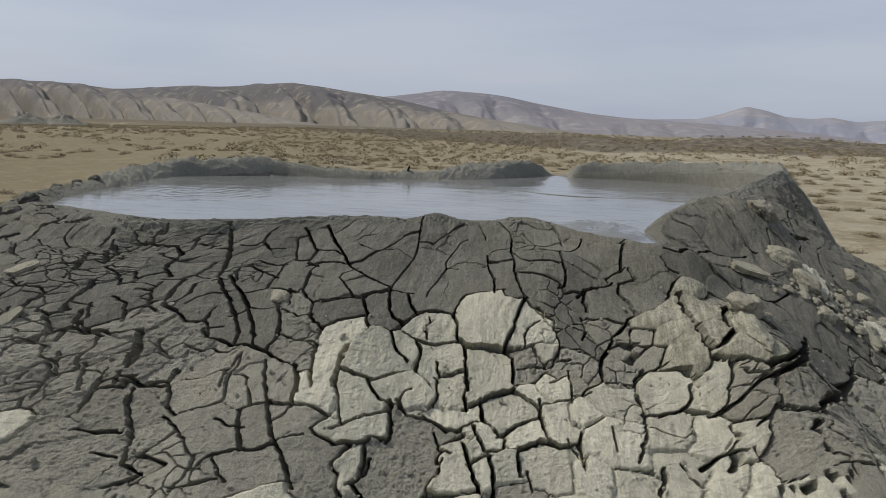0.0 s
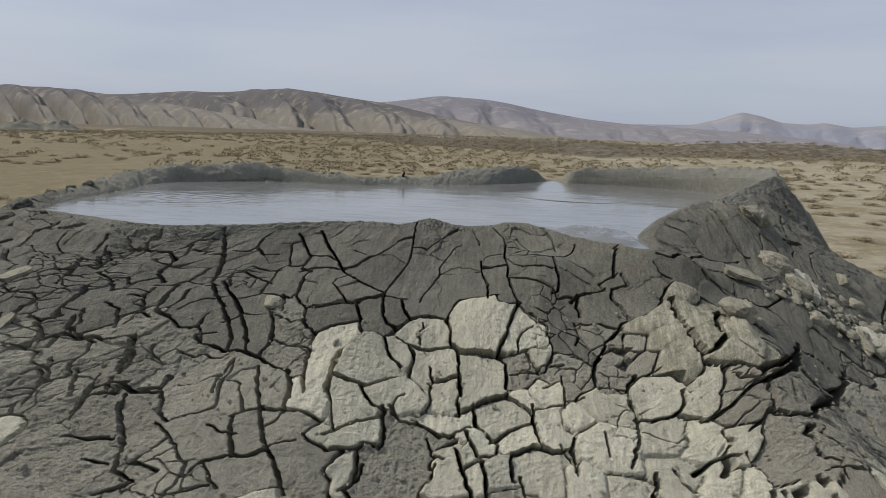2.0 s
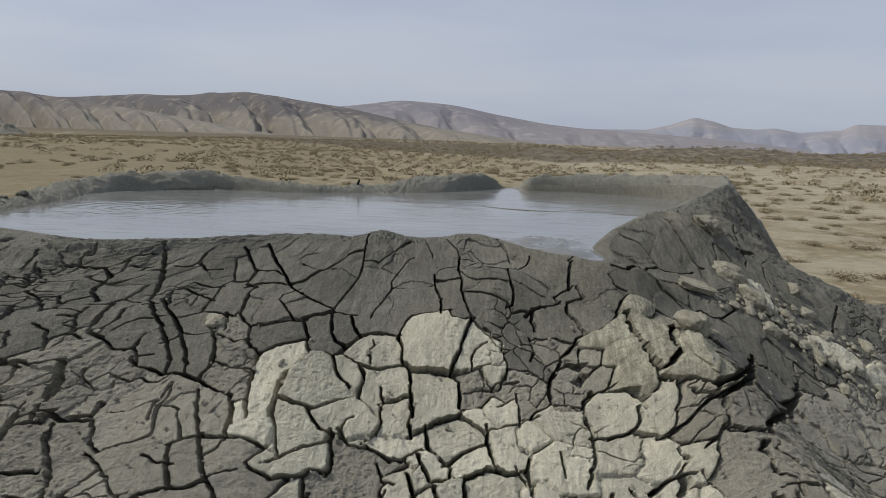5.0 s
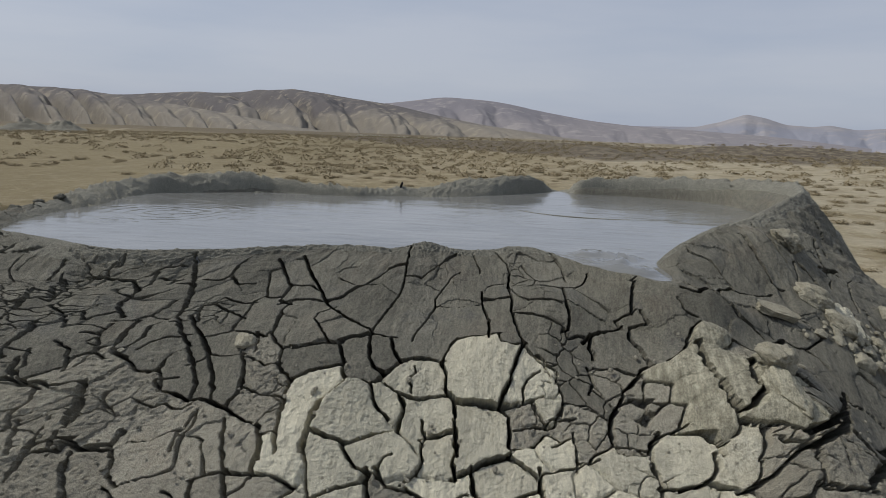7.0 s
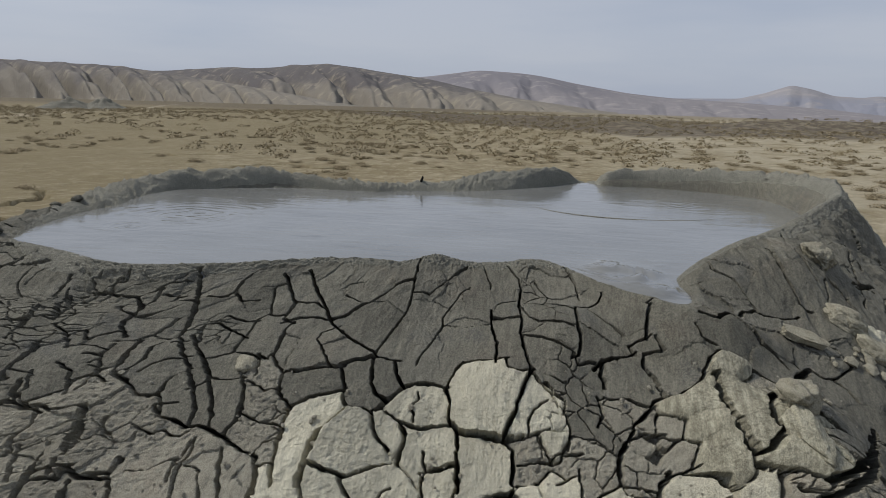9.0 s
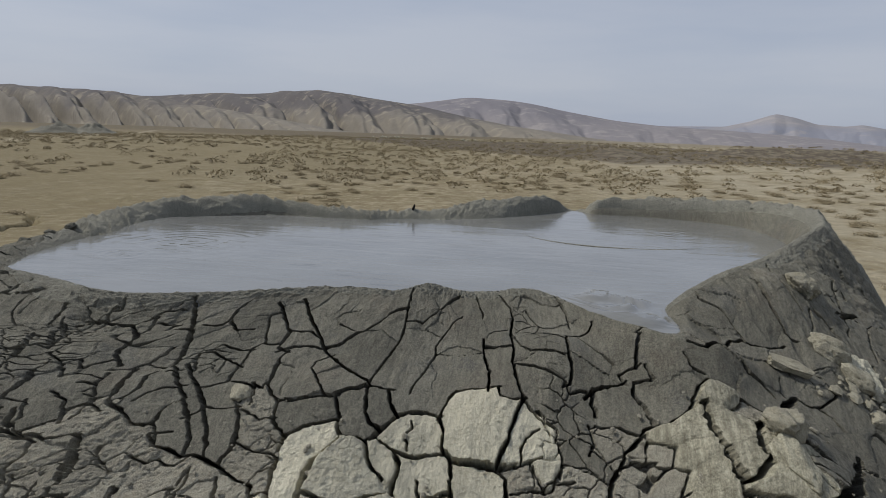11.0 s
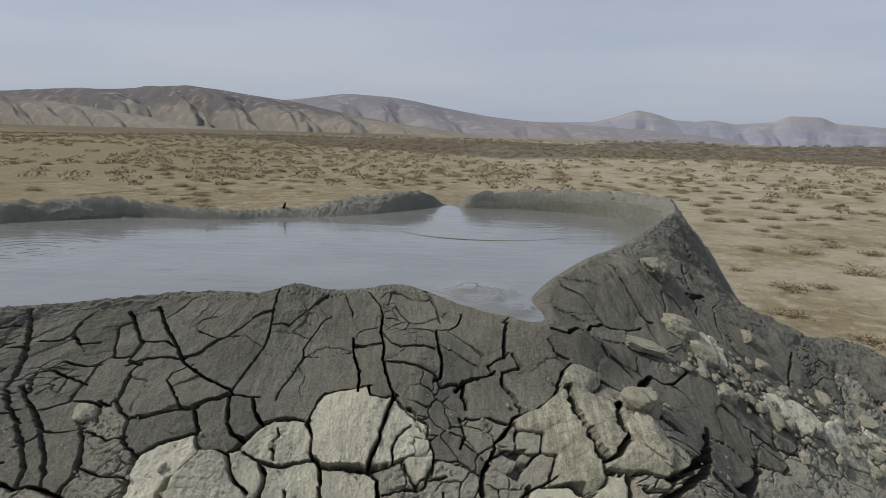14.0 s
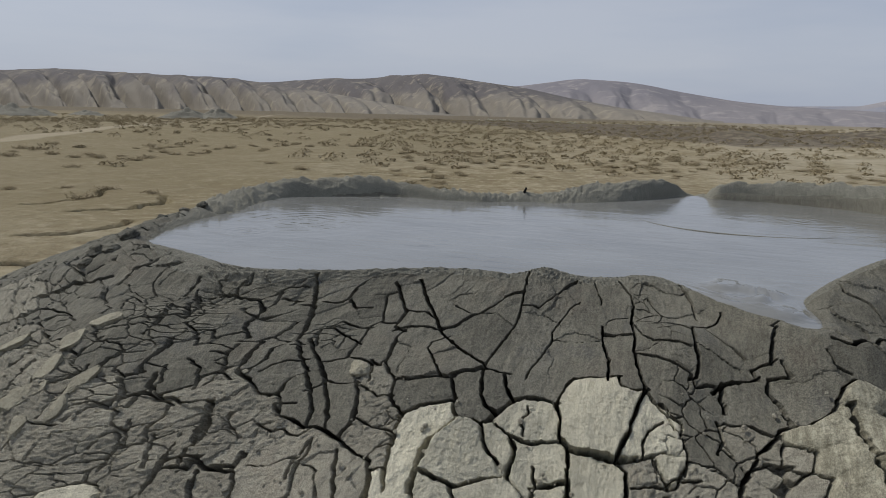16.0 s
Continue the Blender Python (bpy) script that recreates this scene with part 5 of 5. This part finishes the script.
    clod = 0.45 * pebbles(u, v, 0.034, 94) + 0.8 * pebbles(u, v, 0.016, 95) + 0.8 * pebbles(u, v, 0.009, 96)
    shore = 1 - ease(0.03, 0.13, v + 0.03 * smooth_noise(u * 6, v * 6, 97))
    heap = ease(0.25, 0.7, smooth_noise(u * 2.1, v * 2.4, 98) + 0.5 * ease(-36, -62, a) * (1 - ease(0.2, 0.5, v)))
    clod = 0.16 * clod + 0.005 * fractal(u * 48, v * 48, 109, 3, 0.8) + 0.004 * fractal(u * 12, v * 12, 121, 3, 0.7)
    h = h + clod * np.maximum(np.maximum(crumb * (0.5 + 0.35 * (kind == 1)) * fade, 0.7 * shore), np.array([0.03, 0.22, 0.08, 0.03])[kind] * fade)
    heap = 0.6 * heap * (a < -30) + 0.12 * ease(56, 66, a) * ease(84, 74, a) * ease(-0.1, 0.4, smooth_noise(u * 1.6, v * 2.0, 98))
    h = h + heap * (0.3 * pebbles(u, v, 0.07, 99) + 0.25 * pebbles(u, v, 0.034, 94) - 0.03 * np.abs(fractal(u * 7, v * 9, 103, 5, 0.6)) + 0.01)
    h = h + 0.006 * fractal(u * 30, v * 30, 88, 2) * (1 - ease(0.02, 0.12, v))
    h = h + 0.02 * fractal(u * 5, v * 5, 122, 4, 0.6) * ease(58, 68, a) * fade
    h = h - 0.14 * ease(-77, -80, a) - 0.14 * ease(85, 88, a)
    verts = lifted(lifted(cone_base(a, d), a, h), 0.45 * a, -split, 0.76, 0.65).reshape(-1, 3)
    faces = grid_faces(len(d1), len(a1))[:, ::-1]
    owner = own[:-1, :-1].reshape(-1)
    wall = split.reshape(-1)[faces]
    wall = wall.max(1) - wall.min(1) > 0.012
    lip = lip[:-1, :-1].reshape(-1)
    used, back = np.unique(faces[lip], return_inverse=True)
    part("rim_crust", mesh_from("rim_crust", verts[used], back.reshape(-1, 4), RIM_MUD, True, wall[lip]), cone, "crumbly grey lip of half-dried mud")
    faces, owner, wall = faces[~lip], owner[~lip], wall[~lip]
    look_of = (FRESH_MUD, BROWN_MUD, PALE_MUD, OLIVE_MUD)
    mids = np.array([(math.degrees(m[0] / U), m[1] / V) for m in mid])
    singles = [k for k in range(n) if k < named]
    rest = sorted((k for k in range(named, n) if mids[k, 1] < 1.35), key=lambda k: abs(mids[k, 0] - 2) + 12 * mids[k, 1])
    singles += rest[:max(0, 298 - named)]
    single = np.zeros(n, bool)
    single[singles] = True
    order = np.argsort(owner, kind="stable")
    cuts = np.searchsorted(owner[order], np.arange(n + 1))
    for k in singles:
        pick = order[cuts[k]:cuts[k + 1]]
        mine = faces[pick]
        if len(mine) < 6:
            continue
        used, back = np.unique(mine, return_inverse=True)
        at = verts[used].mean(0)
        part("mud_plate", mesh_from("mud_plate", verts[used] - at, back.reshape(-1, 4), look_of[kinds[k]], True, wall[pick]), cone, "", at)
    for kk, label in ((0, "dark cracked mud crust"), (1, "brown crumbly cracked crust"), (2, "pale dry cracked crust"), (3, "olive dry cracked crust")):
        pick = ~single[owner] & (kinds[owner] == kk)
        mine = faces[pick]
        if not len(mine):
            continue
        used, back = np.unique(mine, return_inverse=True)
        tagged(part("cracked_crust", mesh_from("cracked_crust", verts[used], back.reshape(-1, 4), look_of[kk], True, wall[pick]), cone, label), kind="stuff")
    # the smooth body under the plates, open to the pool
    a2, d2 = np.arange(0, 360, 1.0), np.r_[-0.9, -0.5, np.linspace(-0.3, 0, 8), np.linspace(0.1, 3.2, 40)]
    aa, dd = np.meshgrid(a2, d2)
    body = lifted(rim_points(aa, dd), aa, np.where(dd > 0.02, -0.24, -0.1))
    part("cone_body", mesh_from("cone_body", body.reshape(-1, 3), grid_faces(len(d2), len(a2), True)[:, ::-1], FRESH_MUD), cone)
    # the far rim
    a4, d4 = np.arange(84, 284, 0.3), np.r_[-0.6, np.linspace(-0.36, 0.3, 70), np.linspace(0.33, 2.6, 24)]
    aa, dd = np.meshgrid(a4, d4)
    uu, vv = np.radians(aa) * U, dd * V
    rough = ease(-0.5, -0.12, dd) * ease(0.8, 0.1, dd) * (1 - 0.3 * ease(155, 168, aa) * ease(225, 205, aa)) * (1 - 0.7 * ease(122, 100, aa))
    h = 0.02 * smooth_noise(uu * 2, vv * 3, 91) + rough * (0.032 * fractal(uu * 4, vv * 6, 92, 5, 0.7) + 0.022 * fractal(uu * 13, vv * 15, 119, 3, 0.7) + 0.8 * pebbles(uu, vv, 0.11, 101) * ease(0.0, 0.5, smooth_noise(uu * 2, vv * 2, 102)) + 0.7 * pebbles(uu, vv, 0.05, 93) + 0.5 * pebbles(uu, vv, 0.024, 94) - 0.025)
    h = h - 0.14 * ease(280, 284, aa) - 0.14 * ease(87, 84, aa)
    part("far_rim", mesh_from("far_rim", lifted(rim_points(aa, dd), aa, h).reshape(-1, 3), grid_faces(len(d4), len(a4))[:, ::-1], RIM_MUD), cone, "crumbly grey mud rim around the pool")
    return cone


CONE = build_cone()


# ---- loose stones ----
def stone_mesh(name, size, seed, material, pits=0.07, slab=False):
    bm = bmesh.new()
    bmesh.ops.create_icosphere(bm, subdivisions=5 if max(size) > 0.11 else 4, radius=1.0)
    rng = random.Random(seed)
    facets = [(Vector((rng.gauss(0, 1), rng.gauss(0, 1), rng.gauss(0, 1))).normalized(), rng.uniform(0.62, 0.92)) for _ in range(13)]
    if slab:
        turns = [k * 2 * math.pi / 7 + rng.uniform(-0.35, 0.35) for k in range(7)]
        facets = [(Vector((math.cos(k), math.sin(k), rng.uniform(-0.2, 0.2))).normalized(), rng.uniform(0.5, 0.85)) for k in turns]
        facets += [(Vector((rng.uniform(-0.2, 0.2), rng.uniform(-0.2, 0.2), k)).normalized(), 0.42) for k in (1, -1)]
    for v in bm.verts:
        p = v.co.copy()
        k = 1 + 0.2 * noise.noise(p * 1.3 + Vector((seed, 0, 0))) + 0.14 * noise.noise(p * 3.1 + Vector((0, seed, 0)))
        k -= pits * abs(noise.noise(p * 6 + Vector((0, 0, seed)))) + 0.6 * pits * abs(noise.noise(p * 13 + Vector((0, 0, seed))))
        for way, cap in facets:
            over = p.dot(way) - cap
            if over > 0:
                p -= way * over * (0.97 if slab else 0.85)
        v.co = Vector((p.x * size[0], p.y * size[1], p.z * size[2])) * k
    me = bpy.data.meshes.new(name)
    bm.to_mesh(me)
    bm.free()
    me.polygons.foreach_set("use_smooth", [True] * len(me.polygons))
    me.materials.append(material)
    return me


def on_slope(a, v, rise=0.0, spin=0.0):
    """A frame on the cone's face: x across the slope, y up it, z out of it."""
    def point(aa, vv):
        x, y = plan_of(np.array([aa]), np.array([vv]))
        return Vector((float(x[0]), float(y[0]), float(face_height(np.array([aa]), np.array([vv]))[0])))
    at = point(a, v)
    up = (point(a, v - 0.06) - point(a, v + 0.06)).normalized()
    across = (point(a + 1, v) - point(a - 1, v)).normalized()
    out = across.cross(up).normalized()
    m = Matrix((across, out.cross(across), out)).transposed().to_4x4()
    m.translation = at + out * rise
    return m @ Matrix.Rotation(radians(spin), 4, "Z")


def stone(a, v, size, spin, seed, label, material=STONE, rise=0.0, pits=0.1, slab=False):
    ob = new("stone", stone_mesh("stone", size, seed, material, pits, slab))
    ob.matrix_world = on_slope(a, v, rise, spin)
    return tagged(ob, label, "stone")


stone(54.8, 0.25, (0.135, 0.11, 0.05), 15, 3, "pale tan pitted stone resting on the dark mud slope", rise=0.02, pits=0.3)
stone(47.7, 0.55, (0.08, 0.13, 0.05), 28, 7, "large pale slab of dry mud standing on the slope", rise=0.025, pits=0.16)
stone(47.2, 0.69, (0.055, 0.095, 0.045), 22, 9, "pale lump of dry mud on the slope", rise=0.03, pits=0.16)
stone(40.7, 0.55, (0.04, 0.13, 0.045), 38, 12, "narrow pale slab of dry mud on the slope", rise=0.02, slab=True)
stone(31.6, 0.99, (0.085, 0.1, 0.07), 10, 18, "large rounded pale knob of dry mud", STONE, 0.03, 0.32)
stone(29.9, 1.16, (0.075, 0.14, 0.05), 12, 15, "long smooth olive lobe of dry mud below a knob", OLIVE_MUD, 0.02)
stone(31.0, 1.0, (0.05, 0.08, 0.045), 25, 22, "small pale knob of dry mud", STONE, 0.07)
stone(-17.2, 0.76, (0.05, 0.055, 0.03), 0, 21, "small pale chip of stone in the crust", STONE, 0.008)
FLAKES = [(-40.6, 0.69, 0.06, 0.1), (-39.4, 0.84, 0.055, 0.1), (-38.9, 1.01, 0.06, 0.12), (-36.1, 0.85, 0.05, 0.13), (-35.4, 1.0, 0.045, 0.09), (-38.1, 0.93, 0.04, 0.06),
          (-45.4, 0.83, 0.06, 0.13), (-40.9, 0.53, 0.05, 0.12), (-36.6, 1.1, 0.05, 0.08)]
CLODS = [(-58.7, 0.17, 0.1), (-55.6, 0.26, 0.07), (-56.4, 0.34, 0.08), (-54.8, 0.4, 0.06), (-69, 0.13, 0.06), (-74.5, 0.08, 0.05), (-79.5, 0.06, 0.06)]
for k, (a, v, wide, long) in enumerate(FLAKES):
    stone(a, v, (wide, long, 0.035), -8 - 11 * (k % 4), 30 + k, "flat pale flake of dried mud on the slope", STONE, 0.004, 0.14, True)
for k, (a, v, size) in enumerate(CLODS):
    stone(a, v, (size, 0.8 * size, 0.55 * size), 40 * k, 50 + k, "dark jagged clod of dried mud on the rim", FRESH_MUD, 0.008, 0.3)
for k, (a, v) in enumerate(((50.8, 0.8), (56.0, 0.82), (45.4, 0.85), (59.4, 1.08), (63.9, 1.22), (61.4, 1.29), (62.5, 1.43), (49.1, 1.0), (59.0, 0.69), (53.5, 0.95), (57.5, 1.18), (66, 1.4))):
    stone(a, v, (0.034 + 0.014 * (k % 3), 0.05 + 0.012 * (k % 4), 0.036), 50 * k, 70 + k, "angular pale block of dry mud on the slope", STONE, 0.008, 0.2)


def build_stick():
    """A short crooked stub standing in the far rim."""
    bm = bmesh.new()
    rings = []
    for k, (dx, z, r) in enumerate(((0, -0.05, 0.016), (0.004, 0.02, 0.015), (-0.003, 0.055, 0.013), (0.006, 0.085, 0.011), (0.004, 0.1, 0.005))):
        rings.append([bm.verts.new((dx + r * math.cos(i * math.pi / 3.5 + 0.3 * k), r * math.sin(i * math.pi / 3.5 + 0.3 * k), z)) for i in range(7)])
    for low, top in zip(rings, rings[1:]):
        for i in range(7):
            bm.faces.new((low[i], low[(i + 1) % 7], top[(i + 1) % 7], top[i]))
    bm.faces.new(rings[-1])
    me = bpy.data.meshes.new("stick")
    bm.to_mesh(me)
    bm.free()
    me.materials.append(CHARRED)
    ob = tagged(new("stick", me), "short black stick standing in the grey mud rim", "stick")
    ob.matrix_world = pose(-0.92, 6.42, 1.085, 0, 6, 0)


build_stick()


def build_slope_rubble():
    """Pale crumbs and chips that have slid down the flank."""
    rng = np.random.default_rng(19)
    bm = bmesh.new()
    for _ in range(420):
        v = 0.66 + 1.05 * rng.uniform()
        a = 47.5 + 17 * (v - 0.75) + rng.normal(0, 2.4)
        size = min(0.006 + rng.exponential(0.008), 0.034)
        m = on_slope(a, v, 0.012, rng.uniform(0, 360))
        made = bmesh.ops.create_icosphere(bm, subdivisions=1, radius=1.0)["verts"]
        off = Vector(rng.uniform(-9, 9, 3).tolist())
        wide = Vector((size * rng.uniform(0.8, 1.4), size, size * rng.uniform(0.4, 0.7)))
        for p in made:
            k = 1 + 0.5 * noise.noise(p.co * 1.2 + off) + 0.3 * noise.noise(p.co * 2.7 + off)
            p.co = m @ (Vector((p.co.x * wide.x, p.co.y * wide.y, p.co.z * wide.z)) * k)
    me = bpy.data.meshes.new("slope_rubble")
    bm.to_mesh(me)
    bm.free()
    me.materials.append(STONE)
    tagged(new("slope_rubble", me), "pale crumbs of dry mud strewn down the slope", "rubble", kind="stuff")


build_slope_rubble()


def build_crumbs():
    """Small loose crumbs lying on the lower face."""
    rng = np.random.default_rng(29)
    bm = bmesh.new()
    for _ in range(520):
        a, v = rng.uniform(-44, 40), 0.74 + 0.95 * rng.uniform() ** 0.8
        if abs(a - 3) < 10 and v < 0.85:
            continue
        size = min(0.0035 + rng.exponential(0.003), 0.014)
        m = on_slope(a, v, 0.008, rng.uniform(0, 360))
        off = Vector(rng.uniform(-9, 9, 3).tolist())
        for p in bmesh.ops.create_icosphere(bm, subdivisions=1, radius=1.0)["verts"]:
            k = size * (1 + 0.6 * noise.noise(p.co * 1.3 + off))
            p.co = m @ Vector((p.co.x * k * 1.2, p.co.y * k, p.co.z * k * 0.7))
    me = bpy.data.meshes.new("mud_crumbs")
    bm.to_mesh(me)
    bm.free()
    me.materials.append(BROWN_MUD)
    tagged(new("mud_crumbs", me), "loose crumbs of dry mud on the cracked crust", "rubble", kind="stuff")


build_crumbs()


# ---- scrub ----
def shrub_meshes(seed, leaves):
    """Twigs and small leaf tufts of a low dry desert shrub, about one metre wide before scaling."""
    rng = np.random.default_rng(seed)
    tv, tf, lv, lf = [], [], [], []
    for _ in range(26):
        turn, lean, reach = rng.uniform(0, 2 * math.pi), rng.uniform(0.35, 1.4), rng.uniform(0.25, 0.5)
        way = np.array([math.sin(lean) * math.cos(turn), math.sin(lean) * math.sin(turn), math.cos(lean) * 0.75])
        side = np.array([-math.sin(turn), math.cos(turn), 0]) * 0.006
        up = np.cross(way, side)
        foot = np.array([rng.normal(0, 0.05), rng.normal(0, 0.05), -0.02])
        tip = foot + way * reach
        k = len(tv)
        tv += [foot + side, foot - side * 0.5 + up, foot - side * 0.5 - up, tip]
        tf += [(k, k + 1, k + 3), (k + 1, k + 2, k + 3), (k + 2, k, k + 3)]
        for _ in range(leaves):
            p = foot + way * reach * rng.uniform(0.3, 1.08) + rng.normal(0, 0.06, 3)
            p[2] = max(p[2], 0.01)
            s = rng.uniform(0.018, 0.04)
            e1 = rng.normal(0, 1, 3)
            e1 /= np.linalg.norm(e1)
            e2 = np.cross(e1, rng.normal(0, 1, 3))
            e2 /= np.linalg.norm(e2) + 1e-6
            k = len(lv)
            lv += [p + e1 * s, p + e2 * s * 0.45, p - e1 * s, p - e2 * s * 0.45]
            lf += [(k, k + 1, k + 2, k + 3)]
    return mesh_from("brushwood", tv, tf, TWIG, False), mesh_from("foliage", lv, lf, SCRUB, False)


NEAR_SHRUBS = [(4.8, 6.0), (4.7, 6.2), (7.4, 12.8), (6.9, 11.2), (7.0, 14.8), (13.3, 22.3), (7.9, 11.9), (6.8, 9.5), (6.2, 11.4), (5.2, 8.4), (4.5, 7.1), (9.2, 12.1),
               (8.1, 11.1), (10.5, 16.0), (8.7, 15.7), (5.1, 9.7), (5.7, 8.5), (-34.6, 30.9), (-12.6, 12.1), (-10.8, 10.7), (-10.1, 11.9), (-13.4, 11.3),
               (-11.6, 12.2), (-20.1, 22.7), (-17.2, 22.4), (-15.0, 24.2), (-11.7, 19.2), (-9.9, 18.0), (-4.9, 18.3)]


def build_scrub():
    rng = np.random.default_rng(12)
    kinds = []
    for k in range(4):
        stems, leaves = shrub_meshes(40 + k, 26)
        ob = tagged(new("shrub"), "low dry brown desert shrub on bare earth", "shrub", "shrubs on the plain")
        part("brushwood", stems, ob)
        part("foliage", leaves, ob)
        kinds.append(ob)
    first, placed = set(), []
    while len(placed) < 298:
        named = len(placed) < len(NEAR_SHRUBS)
        far = 11 + 22 * rng.uniform() ** 0.62
        az = radians(rng.uniform(-50, 46))
        x, y = NEAR_SHRUBS[len(placed)] if named else (far * math.sin(az), far * math.cos(az))
        cover = smooth_noise(np.array([x / 7]), np.array([y / 7]), 33)[0] + 0.25
        if math.degrees(az) < -22 and far < 30:
            cover -= 0.75
        if far < 22:
            cover -= 0.3
        if not named and (cover < rng.uniform(-0.5, 0.5) or math.hypot(x - CX, y - CY) < 5.2 or any(math.hypot(x - p[0], y - p[1]) < 0.5 for p in placed)):
            continue
        placed.append((x, y))
        k = len(placed) % 4
        size = rng.uniform(0.45, 0.8) if named else rng.uniform(0.4, 0.9)
        z = float(ground_height(np.array([x]), np.array([y]))[0])
        m = pose(x, y, z, 0, 0, rng.uniform(0, 360)) @ Matrix.Diagonal((size, size, size * rng.uniform(0.36, 0.55), 1))
        if k in first:
            ob = copy_thing(kinds[k], m)
            ob.matrix_basis = m
        else:
            first.add(k)
            kinds[k].matrix_basis = m
    # far scrub, uncountable
    gx, gy = np.meshgrid(np.arange(-110, 110, 1.4), np.arange(16, 125, 1.4))
    x, y = gx.ravel() + rng.uniform(-0.8, 0.8, gx.size), gy.ravel() + rng.uniform(-0.8, 0.8, gx.size)
    far, az = np.hypot(x, y), np.degrees(np.arctan2(x, y))
    bare = 0.7 * (az < -24) * ease(60, 35, far) + 0.2 * ease(34, 24, far) + 0.35 * (az > 18) * ease(60, 40, far)
    keep = (np.abs(az) < 58) & (far > 21) & (far < 122) & (0.6 * smooth_noise(x / 14, y / 14, 34) + 0.5 * smooth_noise(x / 4, y / 4, 35) + 1.02 - bare - 0.25 * ease(60, 110, far) > rng.uniform(0, 1.1, x.size))
    x, y = x[keep], y[keep]
    z = ground_height(x, y)
    tufts, m = 70, len(x)
    big = rng.uniform(0.45, 1.15, (m, 1, 1))
    c = rng.normal(0, 1, (m, tufts, 3))
    c = c / np.linalg.norm(c, axis=-1, keepdims=True) * rng.uniform(0.3, 1, (m, tufts, 1)) ** 0.5 * (0.4, 0.4, 0.22)
    c[..., 2] = np.abs(c[..., 2])
    c = np.stack([x, y, z], -1)[:, None] + c * big
    e = rng.normal(0, 1, (m, tufts, 3, 3))
    e = e / np.linalg.norm(e, axis=-1, keepdims=True) * rng.uniform(0.04, 0.08, (m, tufts, 1, 1)) * (1, 1, 0.8)
    verts = (c[:, :, None] + e).reshape(-1, 3)
    me = mesh_from("far_scrub", verts, np.arange(len(verts)).reshape(-1, 3), SCRUB, False)
    tagged(new("far_scrub", me), "scattered dry brown scrub across the plain", "scrub", kind="stuff")


build_scrub()


# ---- far lumps ----
def far_cone(az, far, wide, high, seed):
    """A small dark mud cone far out on the plain."""
    a, f = np.meshgrid(np.linspace(0, 2 * np.pi, 40, endpoint=False), np.linspace(0, 1, 14))
    x0, y0 = far * math.sin(radians(az)), far * math.cos(radians(az))
    r = wide * f * (1 + 0.25 * smooth_noise(np.cos(a) * 1.5 + seed, np.sin(a) * 1.5, seed))
    x, y = r * np.cos(a), r * np.sin(a)
    z = high * (1 - f) ** 0.8 * (1 + 0.5 * smooth_noise(x / wide * 4 + seed, y / wide * 4, seed + 1)) - 0.15 * f
    at = (x0, y0, float(ground_height(np.array([x0]), np.array([y0]))[0]))
    ob = new("mud_mound", mesh_from("mud_mound", np.stack([x, y, z], -1).reshape(-1, 3), grid_faces(14, 40, True), FRESH_MUD))
    ob.location = at
    return tagged(ob, "small dark mud mound far out on the plain", "mud mound", "mounds on the plain")


for k, (az, far, wide, high) in enumerate(((-38.2, 105, 4.0, 1.5), (-36.9, 107, 2.5, 0.8), (-35.7, 104, 3.2, 1.3), (-45, 112, 3, 0.7), (-48.6, 108, 3.4, 1.0), (-50, 106, 4.2, 1.3))):
    far_cone(az, far, wide, high, 200 + 7 * k)


def build_rubble():
    """A broken line of pale boulders along the far edge of the scrub."""
    rng = np.random.default_rng(77)
    bm = bmesh.new()
    for _ in range(170):
        az = rng.uniform(-14.5, 6) if rng.uniform() < 0.75 else rng.uniform(18, 22)
        far = 128 + 10 * math.sin(az * 0.5) + rng.normal(0, 2)
        x, y = far * math.sin(radians(az)), far * math.cos(radians(az))
        z = float(ground_height(np.array([x]), np.array([y]))[0])
        size = rng.uniform(0.25, 0.65)
        m = pose(x, y, z + 0.15 * size, *rng.uniform(0, 360, 3)) @ Matrix.Diagonal((size * 1.5, size, size * 0.7, 1))
        bmesh.ops.create_icosphere(bm, subdivisions=1, radius=0.6, matrix=m)
    me = bpy.data.meshes.new("boulders")
    bm.to_mesh(me)
    bm.free()
    me.materials.append(STONE)
    tagged(new("boulders", me), "line of pale boulders along the far scrub", "boulders", kind="stuff")


build_rubble()
